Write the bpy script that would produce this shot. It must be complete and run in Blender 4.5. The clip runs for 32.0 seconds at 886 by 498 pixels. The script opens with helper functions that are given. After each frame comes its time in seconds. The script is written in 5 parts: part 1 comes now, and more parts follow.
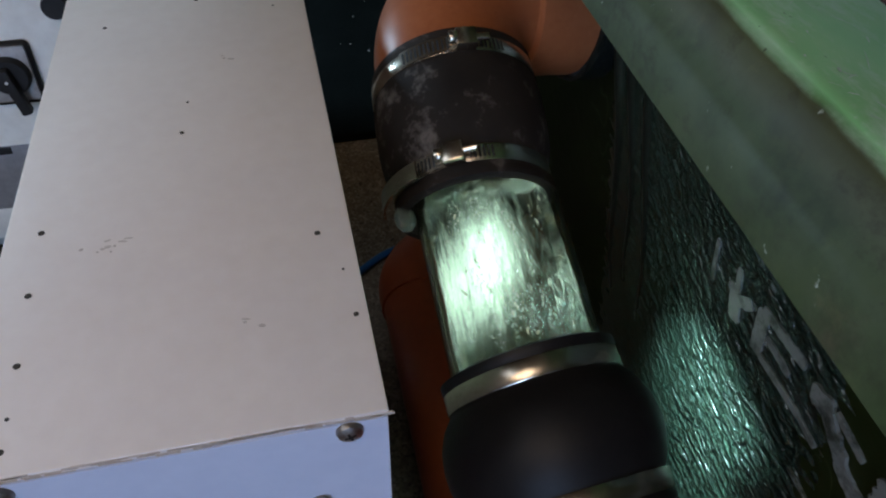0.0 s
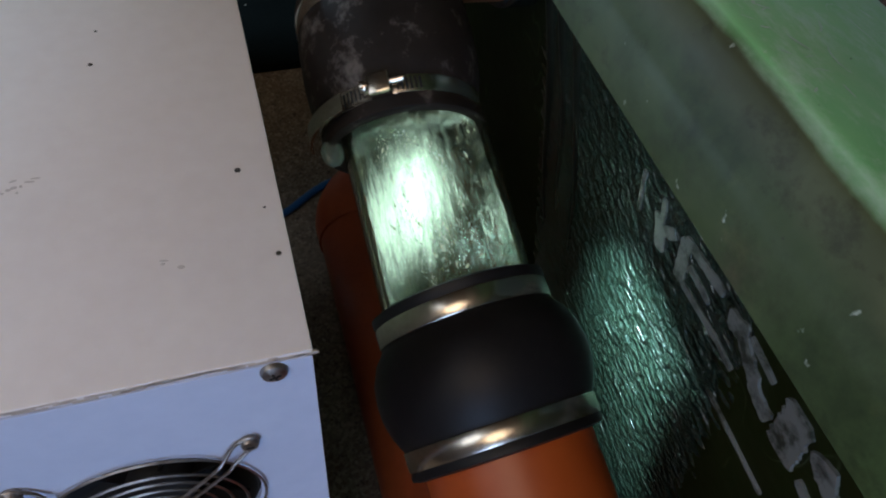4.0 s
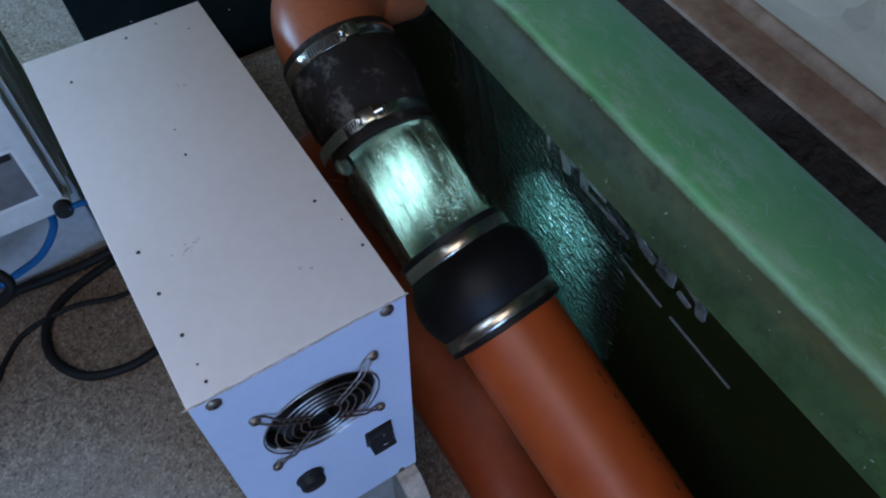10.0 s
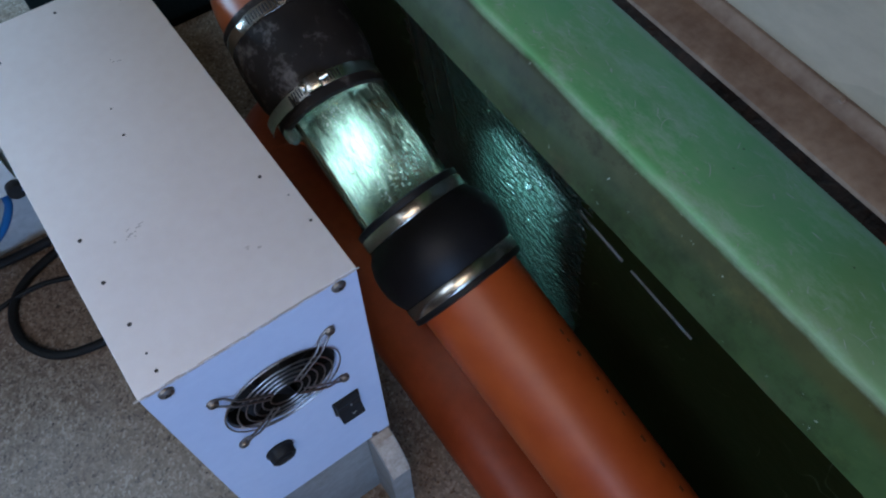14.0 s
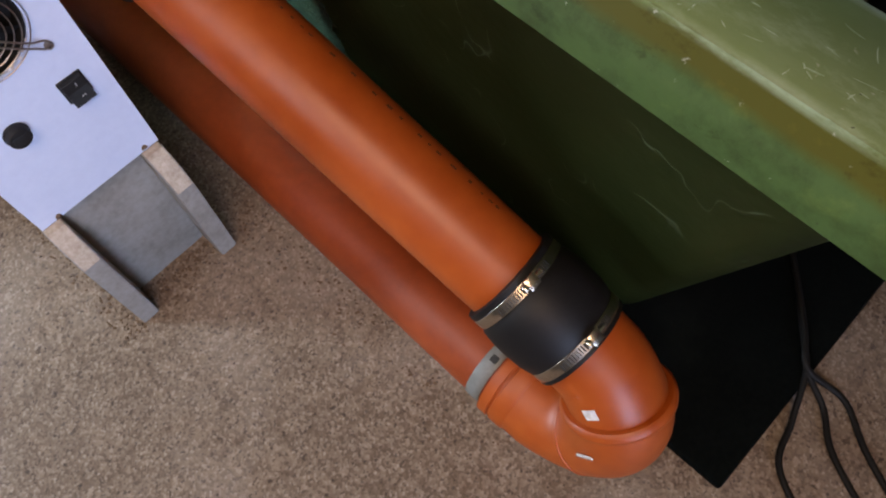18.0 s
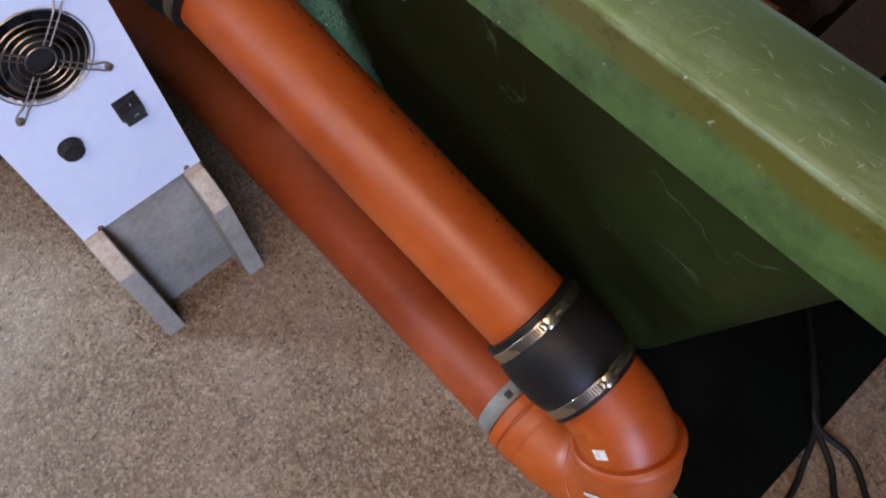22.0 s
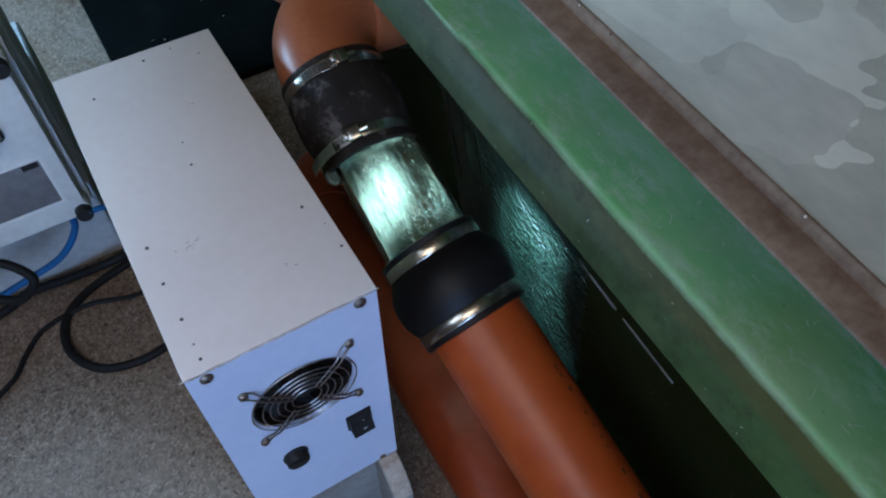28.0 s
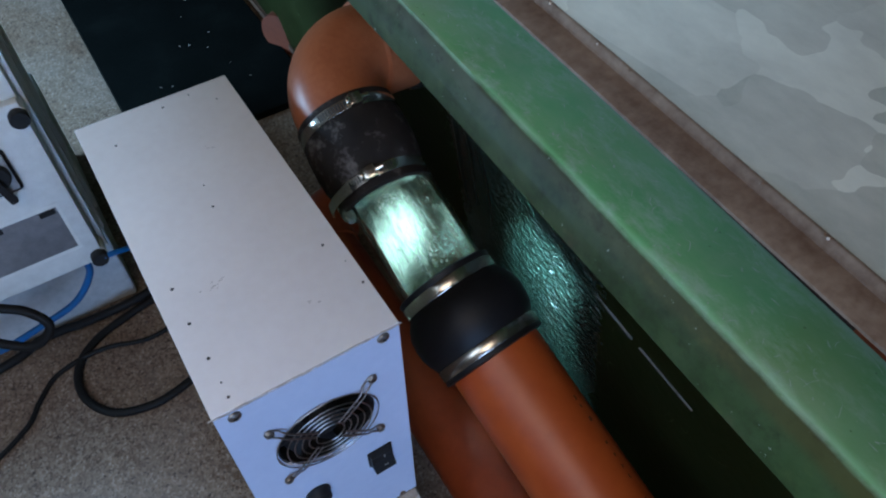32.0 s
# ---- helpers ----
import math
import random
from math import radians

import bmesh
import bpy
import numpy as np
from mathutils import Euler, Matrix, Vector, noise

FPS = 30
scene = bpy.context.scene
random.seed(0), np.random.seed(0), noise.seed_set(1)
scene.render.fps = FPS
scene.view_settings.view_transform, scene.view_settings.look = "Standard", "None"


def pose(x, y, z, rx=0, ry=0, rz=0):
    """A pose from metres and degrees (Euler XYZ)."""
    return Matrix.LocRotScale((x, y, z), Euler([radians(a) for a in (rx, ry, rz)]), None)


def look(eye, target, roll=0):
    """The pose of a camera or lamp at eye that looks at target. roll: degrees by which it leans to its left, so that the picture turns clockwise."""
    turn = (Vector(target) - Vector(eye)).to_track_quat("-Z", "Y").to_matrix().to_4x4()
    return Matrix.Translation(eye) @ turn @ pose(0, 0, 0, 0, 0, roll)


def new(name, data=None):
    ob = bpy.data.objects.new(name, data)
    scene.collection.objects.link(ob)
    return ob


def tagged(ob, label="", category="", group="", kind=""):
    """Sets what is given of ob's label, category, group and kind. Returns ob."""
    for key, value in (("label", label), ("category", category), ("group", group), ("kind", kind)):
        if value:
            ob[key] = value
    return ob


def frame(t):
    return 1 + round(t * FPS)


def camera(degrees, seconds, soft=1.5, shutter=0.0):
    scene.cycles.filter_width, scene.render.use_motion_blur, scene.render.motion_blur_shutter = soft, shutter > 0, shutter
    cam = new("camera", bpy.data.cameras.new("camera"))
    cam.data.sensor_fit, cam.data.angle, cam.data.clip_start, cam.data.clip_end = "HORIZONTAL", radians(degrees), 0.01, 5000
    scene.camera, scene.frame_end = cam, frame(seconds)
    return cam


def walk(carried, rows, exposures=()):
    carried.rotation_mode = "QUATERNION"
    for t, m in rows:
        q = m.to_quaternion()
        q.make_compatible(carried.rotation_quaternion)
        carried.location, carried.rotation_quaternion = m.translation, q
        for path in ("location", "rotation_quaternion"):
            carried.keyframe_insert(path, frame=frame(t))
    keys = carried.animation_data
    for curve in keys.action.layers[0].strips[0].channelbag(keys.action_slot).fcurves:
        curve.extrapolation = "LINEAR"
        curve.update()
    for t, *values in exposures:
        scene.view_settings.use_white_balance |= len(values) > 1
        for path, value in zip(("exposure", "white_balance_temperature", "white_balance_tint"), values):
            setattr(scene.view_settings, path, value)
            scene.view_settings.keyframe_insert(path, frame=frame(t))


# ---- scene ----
cam = camera(60.5, 32.0, 2.1)
PATH = [
    (0, (-0.023, -0.187, 0.903), (0.328, 1.194, -0.5), 2.0),
    (0.5, (-0.02, -0.178, 0.899), (0.333, 1.122, -0.579), 2.0),
    (1, (-0.01, -0.173, 0.901), (0.361, 1.081, -0.613), 2.1),
    (1.5, (-0.007, -0.168, 0.911), (0.386, 1.065, -0.614), 3.9),
    (2, (-0.005, -0.172, 0.912), (0.414, 1.056, -0.61), 5.3),
    (2.5, (-0.008, -0.179, 0.909), (0.432, 1.048, -0.608), 5.7),
    (3, (-0.011, -0.183, 0.903), (0.44, 1.039, -0.615), 5.6),
    (3.5, (-0.012, -0.184, 0.903), (0.453, 1.028, -0.619), 5.9),
    (5.5, (-0.017, -0.186, 0.904), (0.443, 1.025, -0.62), 5.9),
    (6, (-0.019, -0.184, 0.908), (0.433, 1.03, -0.616), 5.3),
    (6.5, (-0.02, -0.19, 0.905), (0.416, 1.024, -0.624), 4.4),
    (7, (-0.024, -0.191, 0.907), (0.405, 1.023, -0.624), 4.0),
    (7.5, (-0.022, -0.189, 0.904), (0.403, 1.026, -0.626), 3.7),
    (8, (-0.023, -0.185, 0.911), (0.406, 1.027, -0.622), 2.8),
    (8.5, (-0.03, -0.189, 0.93), (0.391, 1.016, -0.61), 1.3),
    (9, (-0.049, -0.214, 0.994), (0.445, 0.933, -0.568), 0.5),
    (9.5, (-0.12, -0.247, 1.073), (0.487, 0.748, -0.553), 1.9),
    (10, (-0.14, -0.272, 1.121), (0.483, 0.678, -0.525), 0.8),
    (10.5, (-0.128, -0.293, 1.137), (0.503, 0.596, -0.54), 1.4),
    (11, (-0.12, -0.302, 1.148), (0.483, 0.593, -0.536), 0.6),
    (11.5, (-0.126, -0.309, 1.15), (0.481, 0.633, -0.506), 0.4),
    (12, (-0.129, -0.306, 1.158), (0.491, 0.651, -0.486), 0.8),
    (12.5, (-0.125, -0.305, 1.154), (0.506, 0.665, -0.477), 0.8),
    (13, (-0.12, -0.287, 1.141), (0.52, 0.678, -0.489), 0.3),
    (13.5, (-0.11, -0.267, 1.121), (0.498, 0.626, -0.562), -1.8),
    (15.5, (-0.104, -0.365, 1.126), (0.469, 0.412, -0.626), 1.4),
    (16, (-0.111, -0.49, 1.119), (0.439, 0.362, -0.605), -0.9),
    (16.5, (-0.102, -0.576, 1.092), (0.424, 0.325, -0.614), -1.5),
    (17, (-0.097, -0.635, 1.037), (0.417, 0.204, -0.705), -6.4),
    (17.5, (-0.092, -0.66, 1.026), (0.429, 0.097, -0.751), -10.5),
    (18, (-0.1, -0.675, 1.031), (0.439, 0.003, -0.772), -8.2),
    (18.5, (-0.101, -0.682, 1.036), (0.442, -0.046, -0.781), -6.1),
    (19, (-0.105, -0.68, 1.042), (0.455, -0.005, -0.756), -5.7),
    (19.5, (-0.108, -0.682, 1.045), (0.458, 0.036, -0.734), -6.4),
    (20, (-0.106, -0.681, 1.048), (0.462, 0.055, -0.723), -7.1),
    (20.5, (-0.109, -0.681, 1.05), (0.465, 0.07, -0.712), -7.4),
    (21, (-0.111, -0.683, 1.049), (0.465, 0.078, -0.709), -7.3),
    (21.5, (-0.113, -0.687, 1.048), (0.462, 0.082, -0.707), -7.1),
    (22, (-0.117, -0.68, 1.058), (0.452, 0.085, -0.701), -6.1),
    (22.5, (-0.123, -0.637, 1.102), (0.426, 0.239, -0.61), -6.6),
    (22.7, (-0.129, -0.65, 1.119), (0.42, 0.294, -0.556), -6.8),
    (23, (-0.13, -0.613, 1.141), (0.391, 0.414, -0.494), -6.4),
    (23.5, (-0.132, -0.544, 1.167), (0.389, 0.542, -0.429), -5.1),
    (24, (-0.133, -0.475, 1.186), (0.393, 0.666, -0.371), -3.4),
    (24.5, (-0.139, -0.432, 1.187), (0.422, 0.69, -0.371), -1.9),
    (26.5, (-0.133, -0.351, 1.177), (0.443, 0.657, -0.451), 1.5),
    (27, (-0.134, -0.343, 1.184), (0.455, 0.656, -0.446), 1.4),
    (27.5, (-0.134, -0.34, 1.183), (0.459, 0.655, -0.447), 1.0),
    (28, (-0.135, -0.344, 1.184), (0.469, 0.658, -0.438), 0.2),
    (28.5, (-0.137, -0.34, 1.187), (0.473, 0.672, -0.426), -0.0),
    (29, (-0.144, -0.341, 1.189), (0.479, 0.682, -0.413), -0.4),
    (29.5, (-0.146, -0.344, 1.187), (0.486, 0.69, -0.404), -0.7),
    (30, (-0.151, -0.344, 1.187), (0.486, 0.695, -0.399), -1.0),
    (30.5, (-0.153, -0.349, 1.193), (0.484, 0.703, -0.385), -1.3),
    (31, (-0.152, -0.348, 1.195), (0.485, 0.711, -0.377), -1.4),
    (31.5, (-0.154, -0.348, 1.195), (0.487, 0.718, -0.371), -1.3),
    (32, (-0.156, -0.344, 1.193), (0.49, 0.725, -0.368), -1.2),
]
EXPOSURES = [(0.0, -0.40, 6020, 5), (8.5, -0.36, 5950, 4), (9.5, -0.36, 5150, 2), (10.3, -0.41, 4800, 1), (11.5, -0.31, 4950, 1), (13.5, -0.26, 5050, 1), (15.5, -0.26, 5000, 3), (16.2, -0.1, 5500, 5), (17.0, 0.2, 6350, 10), (17.5, 0.45, 6800, 11), (18.0, 0.62, 7150, 15), (19.0, 0.70, 7050, 15), (22.0, 0.73, 6750, 13), (22.7, 0.6, 6200, 5), (23.3, 0.45, 5900, 5), (24.0, 0.0, 5150, 1), (26.5, -0.24, 5080, 1), (32.0, -0.24, 5080, 1)]
walk(cam, [(t, look(eye, target, roll)) for t, eye, target, roll in PATH], EXPOSURES)

# ---- light ----
world = bpy.data.worlds.new("sky")
scene.world = world
world.use_nodes = True
wn = world.node_tree.nodes
sky = wn.new("ShaderNodeTexSky")
sky.sky_type, sky.sun_disc, sky.sun_elevation, sky.sun_rotation = "NISHITA", False, radians(35), radians(200)
wn["Background"].inputs["Strength"].default_value = 0.08
world.node_tree.links.new(sky.outputs[0], wn["Background"].inputs["Color"])


def area_lamp(name, m, sx, sy, power, color, spread=180):
    data = bpy.data.lights.new(name, "AREA")
    data.shape, data.size, data.size_y, data.energy, data.color = "RECTANGLE", sx, sy, power, color
    data.spread = radians(spread)
    ob = new(name, data)
    ob.matrix_world = m
    return ob


# daylight through windows in the side walls, a doorway in the front wall and a roof window
area_lamp("window_light", look((-1.38, -0.2, 1.75), (-0.05, 0.1, 0.5)), 0.8, 0.9, 8.0, (0.90, 0.92, 1.0))
area_lamp("doorway_light", look((-0.9, -2.78, 1.05), (-0.1, 0.0, 0.45)), 0.8, 1.9, 9.0, (0.42, 0.60, 1.0), 75)
area_lamp("roof_window_light", look((-0.8, -1.2, 2.49), (-0.05, -0.1, 0.6)), 1.0, 1.1, 21.0, (1.0, 0.72, 0.50))
# added fill that brightens the far floor, through an invented low opening
area_lamp("far_fill_light", look((-1.38, 1.35, 0.6), (-0.25, 1.45, 0.1)), 0.6, 0.6, 66.0, (0.6, 0.8, 1.0))

area_lamp("east_window_light", look((1.97, 1.6, 1.9), (0.2, 0.2, 0.8)), 0.9, 0.8, 16.0, (0.82, 0.95, 1.0))

# ---- materials ----
def material(name, color, rough=0.5, metal=0.0, build=None, **extra):
    m = bpy.data.materials.new(name)
    m.use_nodes = True
    nt = m.node_tree
    b = nt.nodes["Principled BSDF"]
    b.inputs["Base Color"].default_value = (*color, 1)
    b.inputs["Roughness"].default_value = rough
    b.inputs["Metallic"].default_value = metal
    for key, value in extra.items():
        b.inputs[key.replace("_", " ")].default_value = value
    if build:
        build(nt, b)
    return m


def coords(nt):
    return nt.nodes.new("ShaderNodeTexCoord").outputs["Object"]


def noise_tex(nt, scale, detail=4.0, rough=0.55, vec=None, stretch=None):
    n = nt.nodes.new("ShaderNodeTexNoise")
    n.inputs["Scale"].default_value, n.inputs["Detail"].default_value, n.inputs["Roughness"].default_value = scale, detail, rough
    v = vec or coords(nt)
    if stretch:
        mp = nt.nodes.new("ShaderNodeMapping")
        mp.inputs["Scale"].default_value = stretch
        nt.links.new(v, mp.inputs["Vector"])
        v = mp.outputs[0]
    nt.links.new(v, n.inputs["Vector"])
    return n.outputs["Fac"]


def ramp(nt, fac, stops):
    r = nt.nodes.new("ShaderNodeValToRGB")
    els = r.color_ramp.elements
    while len(els) < len(stops):
        els.new(0.5)
    for e, (p, c) in zip(els, stops):
        e.position = p
        e.color = (*c, 1) if len(c) == 3 else c
    nt.links.new(fac, r.inputs["Fac"])
    return r.outputs["Color"]


def mix(nt, fac, a, b, mode="MIX"):
    n = nt.nodes.new("ShaderNodeMix")
    n.data_type, n.blend_type = "RGBA", mode
    for sock, v in ((n.inputs["Factor"], fac), (n.inputs["A"], a), (n.inputs["B"], b)):
        if isinstance(v, (int, float)):
            sock.default_value = v
        elif isinstance(v, tuple):
            sock.default_value = (*v, 1)
        else:
            nt.links.new(v, sock)
    return n.outputs["Result"]


def bump(nt, b, height, strength=0.3, distance=0.002):
    n = nt.nodes.new("ShaderNodeBump")
    n.inputs["Strength"].default_value, n.inputs["Distance"].default_value = strength, distance
    nt.links.new(height, n.inputs["Height"])
    nt.links.new(n.outputs[0], b.inputs["Normal"])


def worn(base, dark, light, scale, fine, bump_strength=0.15, bump_distance=0.001, rough=None, stretch=None):
    """Two-scale colour variation with a fine relief."""
    def build(nt, b):
        big = noise_tex(nt, scale, 5.0, 0.6, stretch=stretch)
        small = noise_tex(nt, fine, 3.0, 0.6)
        c = ramp(nt, big, [(0.3, dark), (0.55, base), (0.8, light)])
        c = mix(nt, 0.35, c, ramp(nt, small, [(0.3, dark), (0.7, light)]), "MIX")
        nt.links.new(c, b.inputs["Base Color"])
        if rough:
            nt.links.new(ramp(nt, big, [(0.3, (rough[0],) * 3), (0.7, (rough[1],) * 3)]), b.inputs["Roughness"])
        bump(nt, b, small, bump_strength, bump_distance)
    return build


def floor_build(nt, b):
    v = coords(nt)
    base = ramp(nt, noise_tex(nt, 3.0, 5, 0.6), [(0.3, (0.17, 0.118, 0.075)), (0.7, (0.30, 0.228, 0.158))])
    vor = nt.nodes.new("ShaderNodeTexVoronoi")
    vor.inputs["Scale"].default_value = 260.0
    nt.links.new(v, vor.inputs["Vector"])
    chips = ramp(nt, vor.outputs["Color"], [(0.0, (0.07, 0.05, 0.035)), (0.25, (0.17, 0.12, 0.08)), (0.6, (0.35, 0.27, 0.2)), (1.0, (0.70, 0.63, 0.55))])
    c = mix(nt, 0.5, base, chips)
    c = mix(nt, 1.0, c, (0.74, 0.71, 0.68), "MULTIPLY")
    mott = ramp(nt, noise_tex(nt, 45, 4, 0.65), [(0.3, (0.55, 0.5, 0.45)), (0.6, (1, 1, 1))])
    c = mix(nt, 0.7, c, mott, "MULTIPLY")
    spots = ramp(nt, noise_tex(nt, 95, 3, 0.6), [(0.60, (1, 1, 1)), (0.66, (0.22, 0.17, 0.14))])
    c = mix(nt, 0.85, c, spots, "MULTIPLY")
    stain = ramp(nt, noise_tex(nt, 6, 5, 0.6), [(0.52, (1, 1, 1)), (0.68, (0.55, 0.43, 0.33))])
    c = mix(nt, 0.6, c, stain, "MULTIPLY")
    dust = noise_tex(nt, 2.6, 6, 0.65)
    c = mix(nt, ramp(nt, dust, [(0.48, (0, 0, 0)), (0.70, (0.3,) * 3)]), c, (0.42, 0.37, 0.32))
    pits = noise_tex(nt, 140, 2, 0.5)
    c = mix(nt, ramp(nt, pits, [(0.30, (0.75,) * 3), (0.36, (0, 0, 0))]), c, (0.05, 0.038, 0.028))
    nt.links.new(c, b.inputs["Base Color"])
    bump(nt, b, vor.outputs["Distance"], 0.3, 0.001)


def dusty(nt, b):
    """Black rubber with a few chalky blotches."""
    c = ramp(nt, noise_tex(nt, 18, 4, 0.6), [(0.3, (0.007, 0.0055, 0.0045)), (0.7, (0.022, 0.016, 0.012))])
    blot = noise_tex(nt, 34, 6, 0.7)
    c = mix(nt, ramp(nt, blot, [(0.56, (0, 0, 0)), (0.68, (0.55, 0.55, 0.55))]), c, (0.17, 0.15, 0.13))
    nt.links.new(c, b.inputs["Base Color"])
    bump(nt, b, blot, 0.2, 0.0008)


M_FLOOR = material("terrazzo", (0.4, 0.33, 0.27), 0.7, build=floor_build)
# dark tones for the unseen walls and ceiling, set low to limit ambient light
M_WALL = material("plaster", (0.1, 0.085, 0.07), 0.9, build=worn((0.1, 0.085, 0.07), (0.07, 0.058, 0.045), (0.14, 0.12, 0.1), 2.0, 60))
M_CEIL = material("ceiling_boards", (0.11, 0.066, 0.035), 0.7, build=worn((0.11, 0.066, 0.035), (0.07, 0.04, 0.02), (0.15, 0.095, 0.05), 3.0, 40))
M_WHITE = material("white_melamine", (0.86, 0.81, 0.78), 0.45, build=worn((0.86, 0.81, 0.78), (0.79, 0.735, 0.705), (0.88, 0.84, 0.815), 4.0, 90, 0.05, 0.0003))
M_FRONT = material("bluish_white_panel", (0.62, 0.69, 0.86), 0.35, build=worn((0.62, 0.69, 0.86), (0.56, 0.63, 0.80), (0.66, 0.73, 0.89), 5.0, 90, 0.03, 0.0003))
M_EDGE = material("board_edge", (0.6, 0.53, 0.46), 0.8, build=worn((0.6, 0.53, 0.46), (0.42, 0.34, 0.27), (0.7, 0.64, 0.58), 40, 200))
M_GREY = material("grey_painted_board", (0.24, 0.235, 0.22), 0.7, build=worn((0.25, 0.245, 0.23), (0.16, 0.15, 0.13), (0.32, 0.31, 0.29), 12, 120))
M_RAW = material("raw_particle_board", (0.45, 0.38, 0.3), 0.9, build=worn((0.45, 0.38, 0.3), (0.28, 0.22, 0.16), (0.6, 0.54, 0.46), 60, 250, 0.4))
M_PIPE = material("orange_pvc", (0.33, 0.058, 0.006), 0.36, build=worn((0.33, 0.058, 0.006), (0.27, 0.042, 0.004), (0.39, 0.08, 0.010), 5, 40, 0.02, 0.0002, (0.36, 0.48)), Specular_IOR_Level=0.5)
# browner, darker orange: shade under the sloping pipe put into the colour
M_PIPELOW = material("low_shaded_orange_pvc", (0.26, 0.042, 0.008), 0.42, build=worn((0.26, 0.042, 0.008), (0.19, 0.03, 0.006), (0.33, 0.06, 0.012), 7, 60, 0.03, 0.0002, (0.38, 0.52)))
# orange plastic darkened to stand for the shade behind the board
M_PIPEDARK = material("shaded_orange_pvc", (0.10, 0.026, 0.011), 0.5, build=worn((0.10, 0.026, 0.011), (0.06, 0.016, 0.008), (0.14, 0.04, 0.018), 7, 60, 0.03, 0.0002))
M_PIPE2 = material("tan_orange_pvc", (0.5, 0.17, 0.06), 0.4, build=worn((0.31, 0.094, 0.031), (0.24, 0.066, 0.02), (0.36, 0.125, 0.048), 8, 150, 0.04, 0.0003, (0.35, 0.5)))
M_RUBBER = material("black_rubber", (0.007, 0.006, 0.006), 0.5, build=worn((0.007, 0.006, 0.006), (0.005, 0.0045, 0.0045), (0.013, 0.012, 0.011), 20, 200, 0.08, 0.0005), Specular_IOR_Level=0.25)
M_DIRTY = material("dusty_rubber", (0.02, 0.017, 0.015), 0.7, build=dusty, Specular_IOR_Level=0.2)
M_STEEL = material("stainless_steel", (0.62, 0.55, 0.45), 0.26, 1.0, build=worn((0.62, 0.55, 0.45), (0.42, 0.36, 0.28), (0.72, 0.67, 0.58), 30, 300, 0.03, 0.0002))
M_SLOT = material("dark_slot", (0.03, 0.03, 0.03), 0.6, 0.5)
M_BLACK = material("black_plastic", (0.014, 0.014, 0.015), 0.55, build=worn((0.014, 0.014, 0.015), (0.009, 0.009, 0.009), (0.022, 0.021, 0.02), 30, 300, 0.05, 0.0002), Specular_IOR_Level=0.25)
M_DARK = material("dark_cavity", (0.006, 0.006, 0.006), 0.9)
M_MAT = material("black_mat", (0.0038, 0.0048, 0.0047), 0.95, build=worn((0.0038, 0.0048, 0.0047), (0.002, 0.0028, 0.0027), (0.009, 0.0115, 0.0105), 10, 150, 0.2), Specular_IOR_Level=0.02)
M_CABLE = material("black_cable", (0.008, 0.0075, 0.007), 0.6, build=worn((0.008, 0.0075, 0.007), (0.005, 0.005, 0.005), (0.016, 0.014, 0.012), 25, 200, 0.1, 0.0003), Specular_IOR_Level=0.2)
M_BLUE = material("blue_cable", (0.02, 0.10, 0.28), 0.45)
M_WHITEMARK = material("white_paint", (0.6, 0.6, 0.58), 0.5)
M_CASE = material("grey_enclosure", (0.7, 0.71, 0.67), 0.45, build=worn((0.7, 0.71, 0.67), (0.56, 0.56, 0.52), (0.78, 0.79, 0.75), 6, 80, 0.05))


def calc(nt, op, a, b, c=None):
    n = nt.nodes.new("ShaderNodeMath")
    n.operation = op
    n.use_clamp = op == "MULTIPLY"
    for sock, v in zip(n.inputs, (a, b, c)):
        if isinstance(v, (int, float)):
            sock.default_value = v
        elif v is not None:
            nt.links.new(v, sock)
    return n.outputs[0]


def fade(nt, sock, lo, hi):
    """0 at lo, 1 at hi."""
    r = nt.nodes.new("ShaderNodeMapRange")
    r.inputs["From Min"].default_value, r.inputs["From Max"].default_value = lo, hi
    nt.links.new(sock, r.inputs["Value"])
    return r.outputs[0]


def split(nt):
    n = nt.nodes.new("ShaderNodeSeparateXYZ")
    nt.links.new(coords(nt), n.inputs[0])
    return n.outputs


def scratches(nt, scale, mask_scale, width, amount, stretch=None, least=0.62):
    """Sparse thin curved scratches: contour lines of a noise, kept only in places."""
    line = ramp(nt, noise_tex(nt, scale, 2, 0.5, stretch=stretch), [(0.5 - width, (0, 0, 0)), (0.5, (1, 1, 1)), (0.5 + width, (0, 0, 0))])
    keep = ramp(nt, noise_tex(nt, mask_scale, 3, 0.6), [(least, (0, 0, 0)), (least + 0.08, (amount,) * 3)])
    return calc(nt, "MULTIPLY", line, keep)


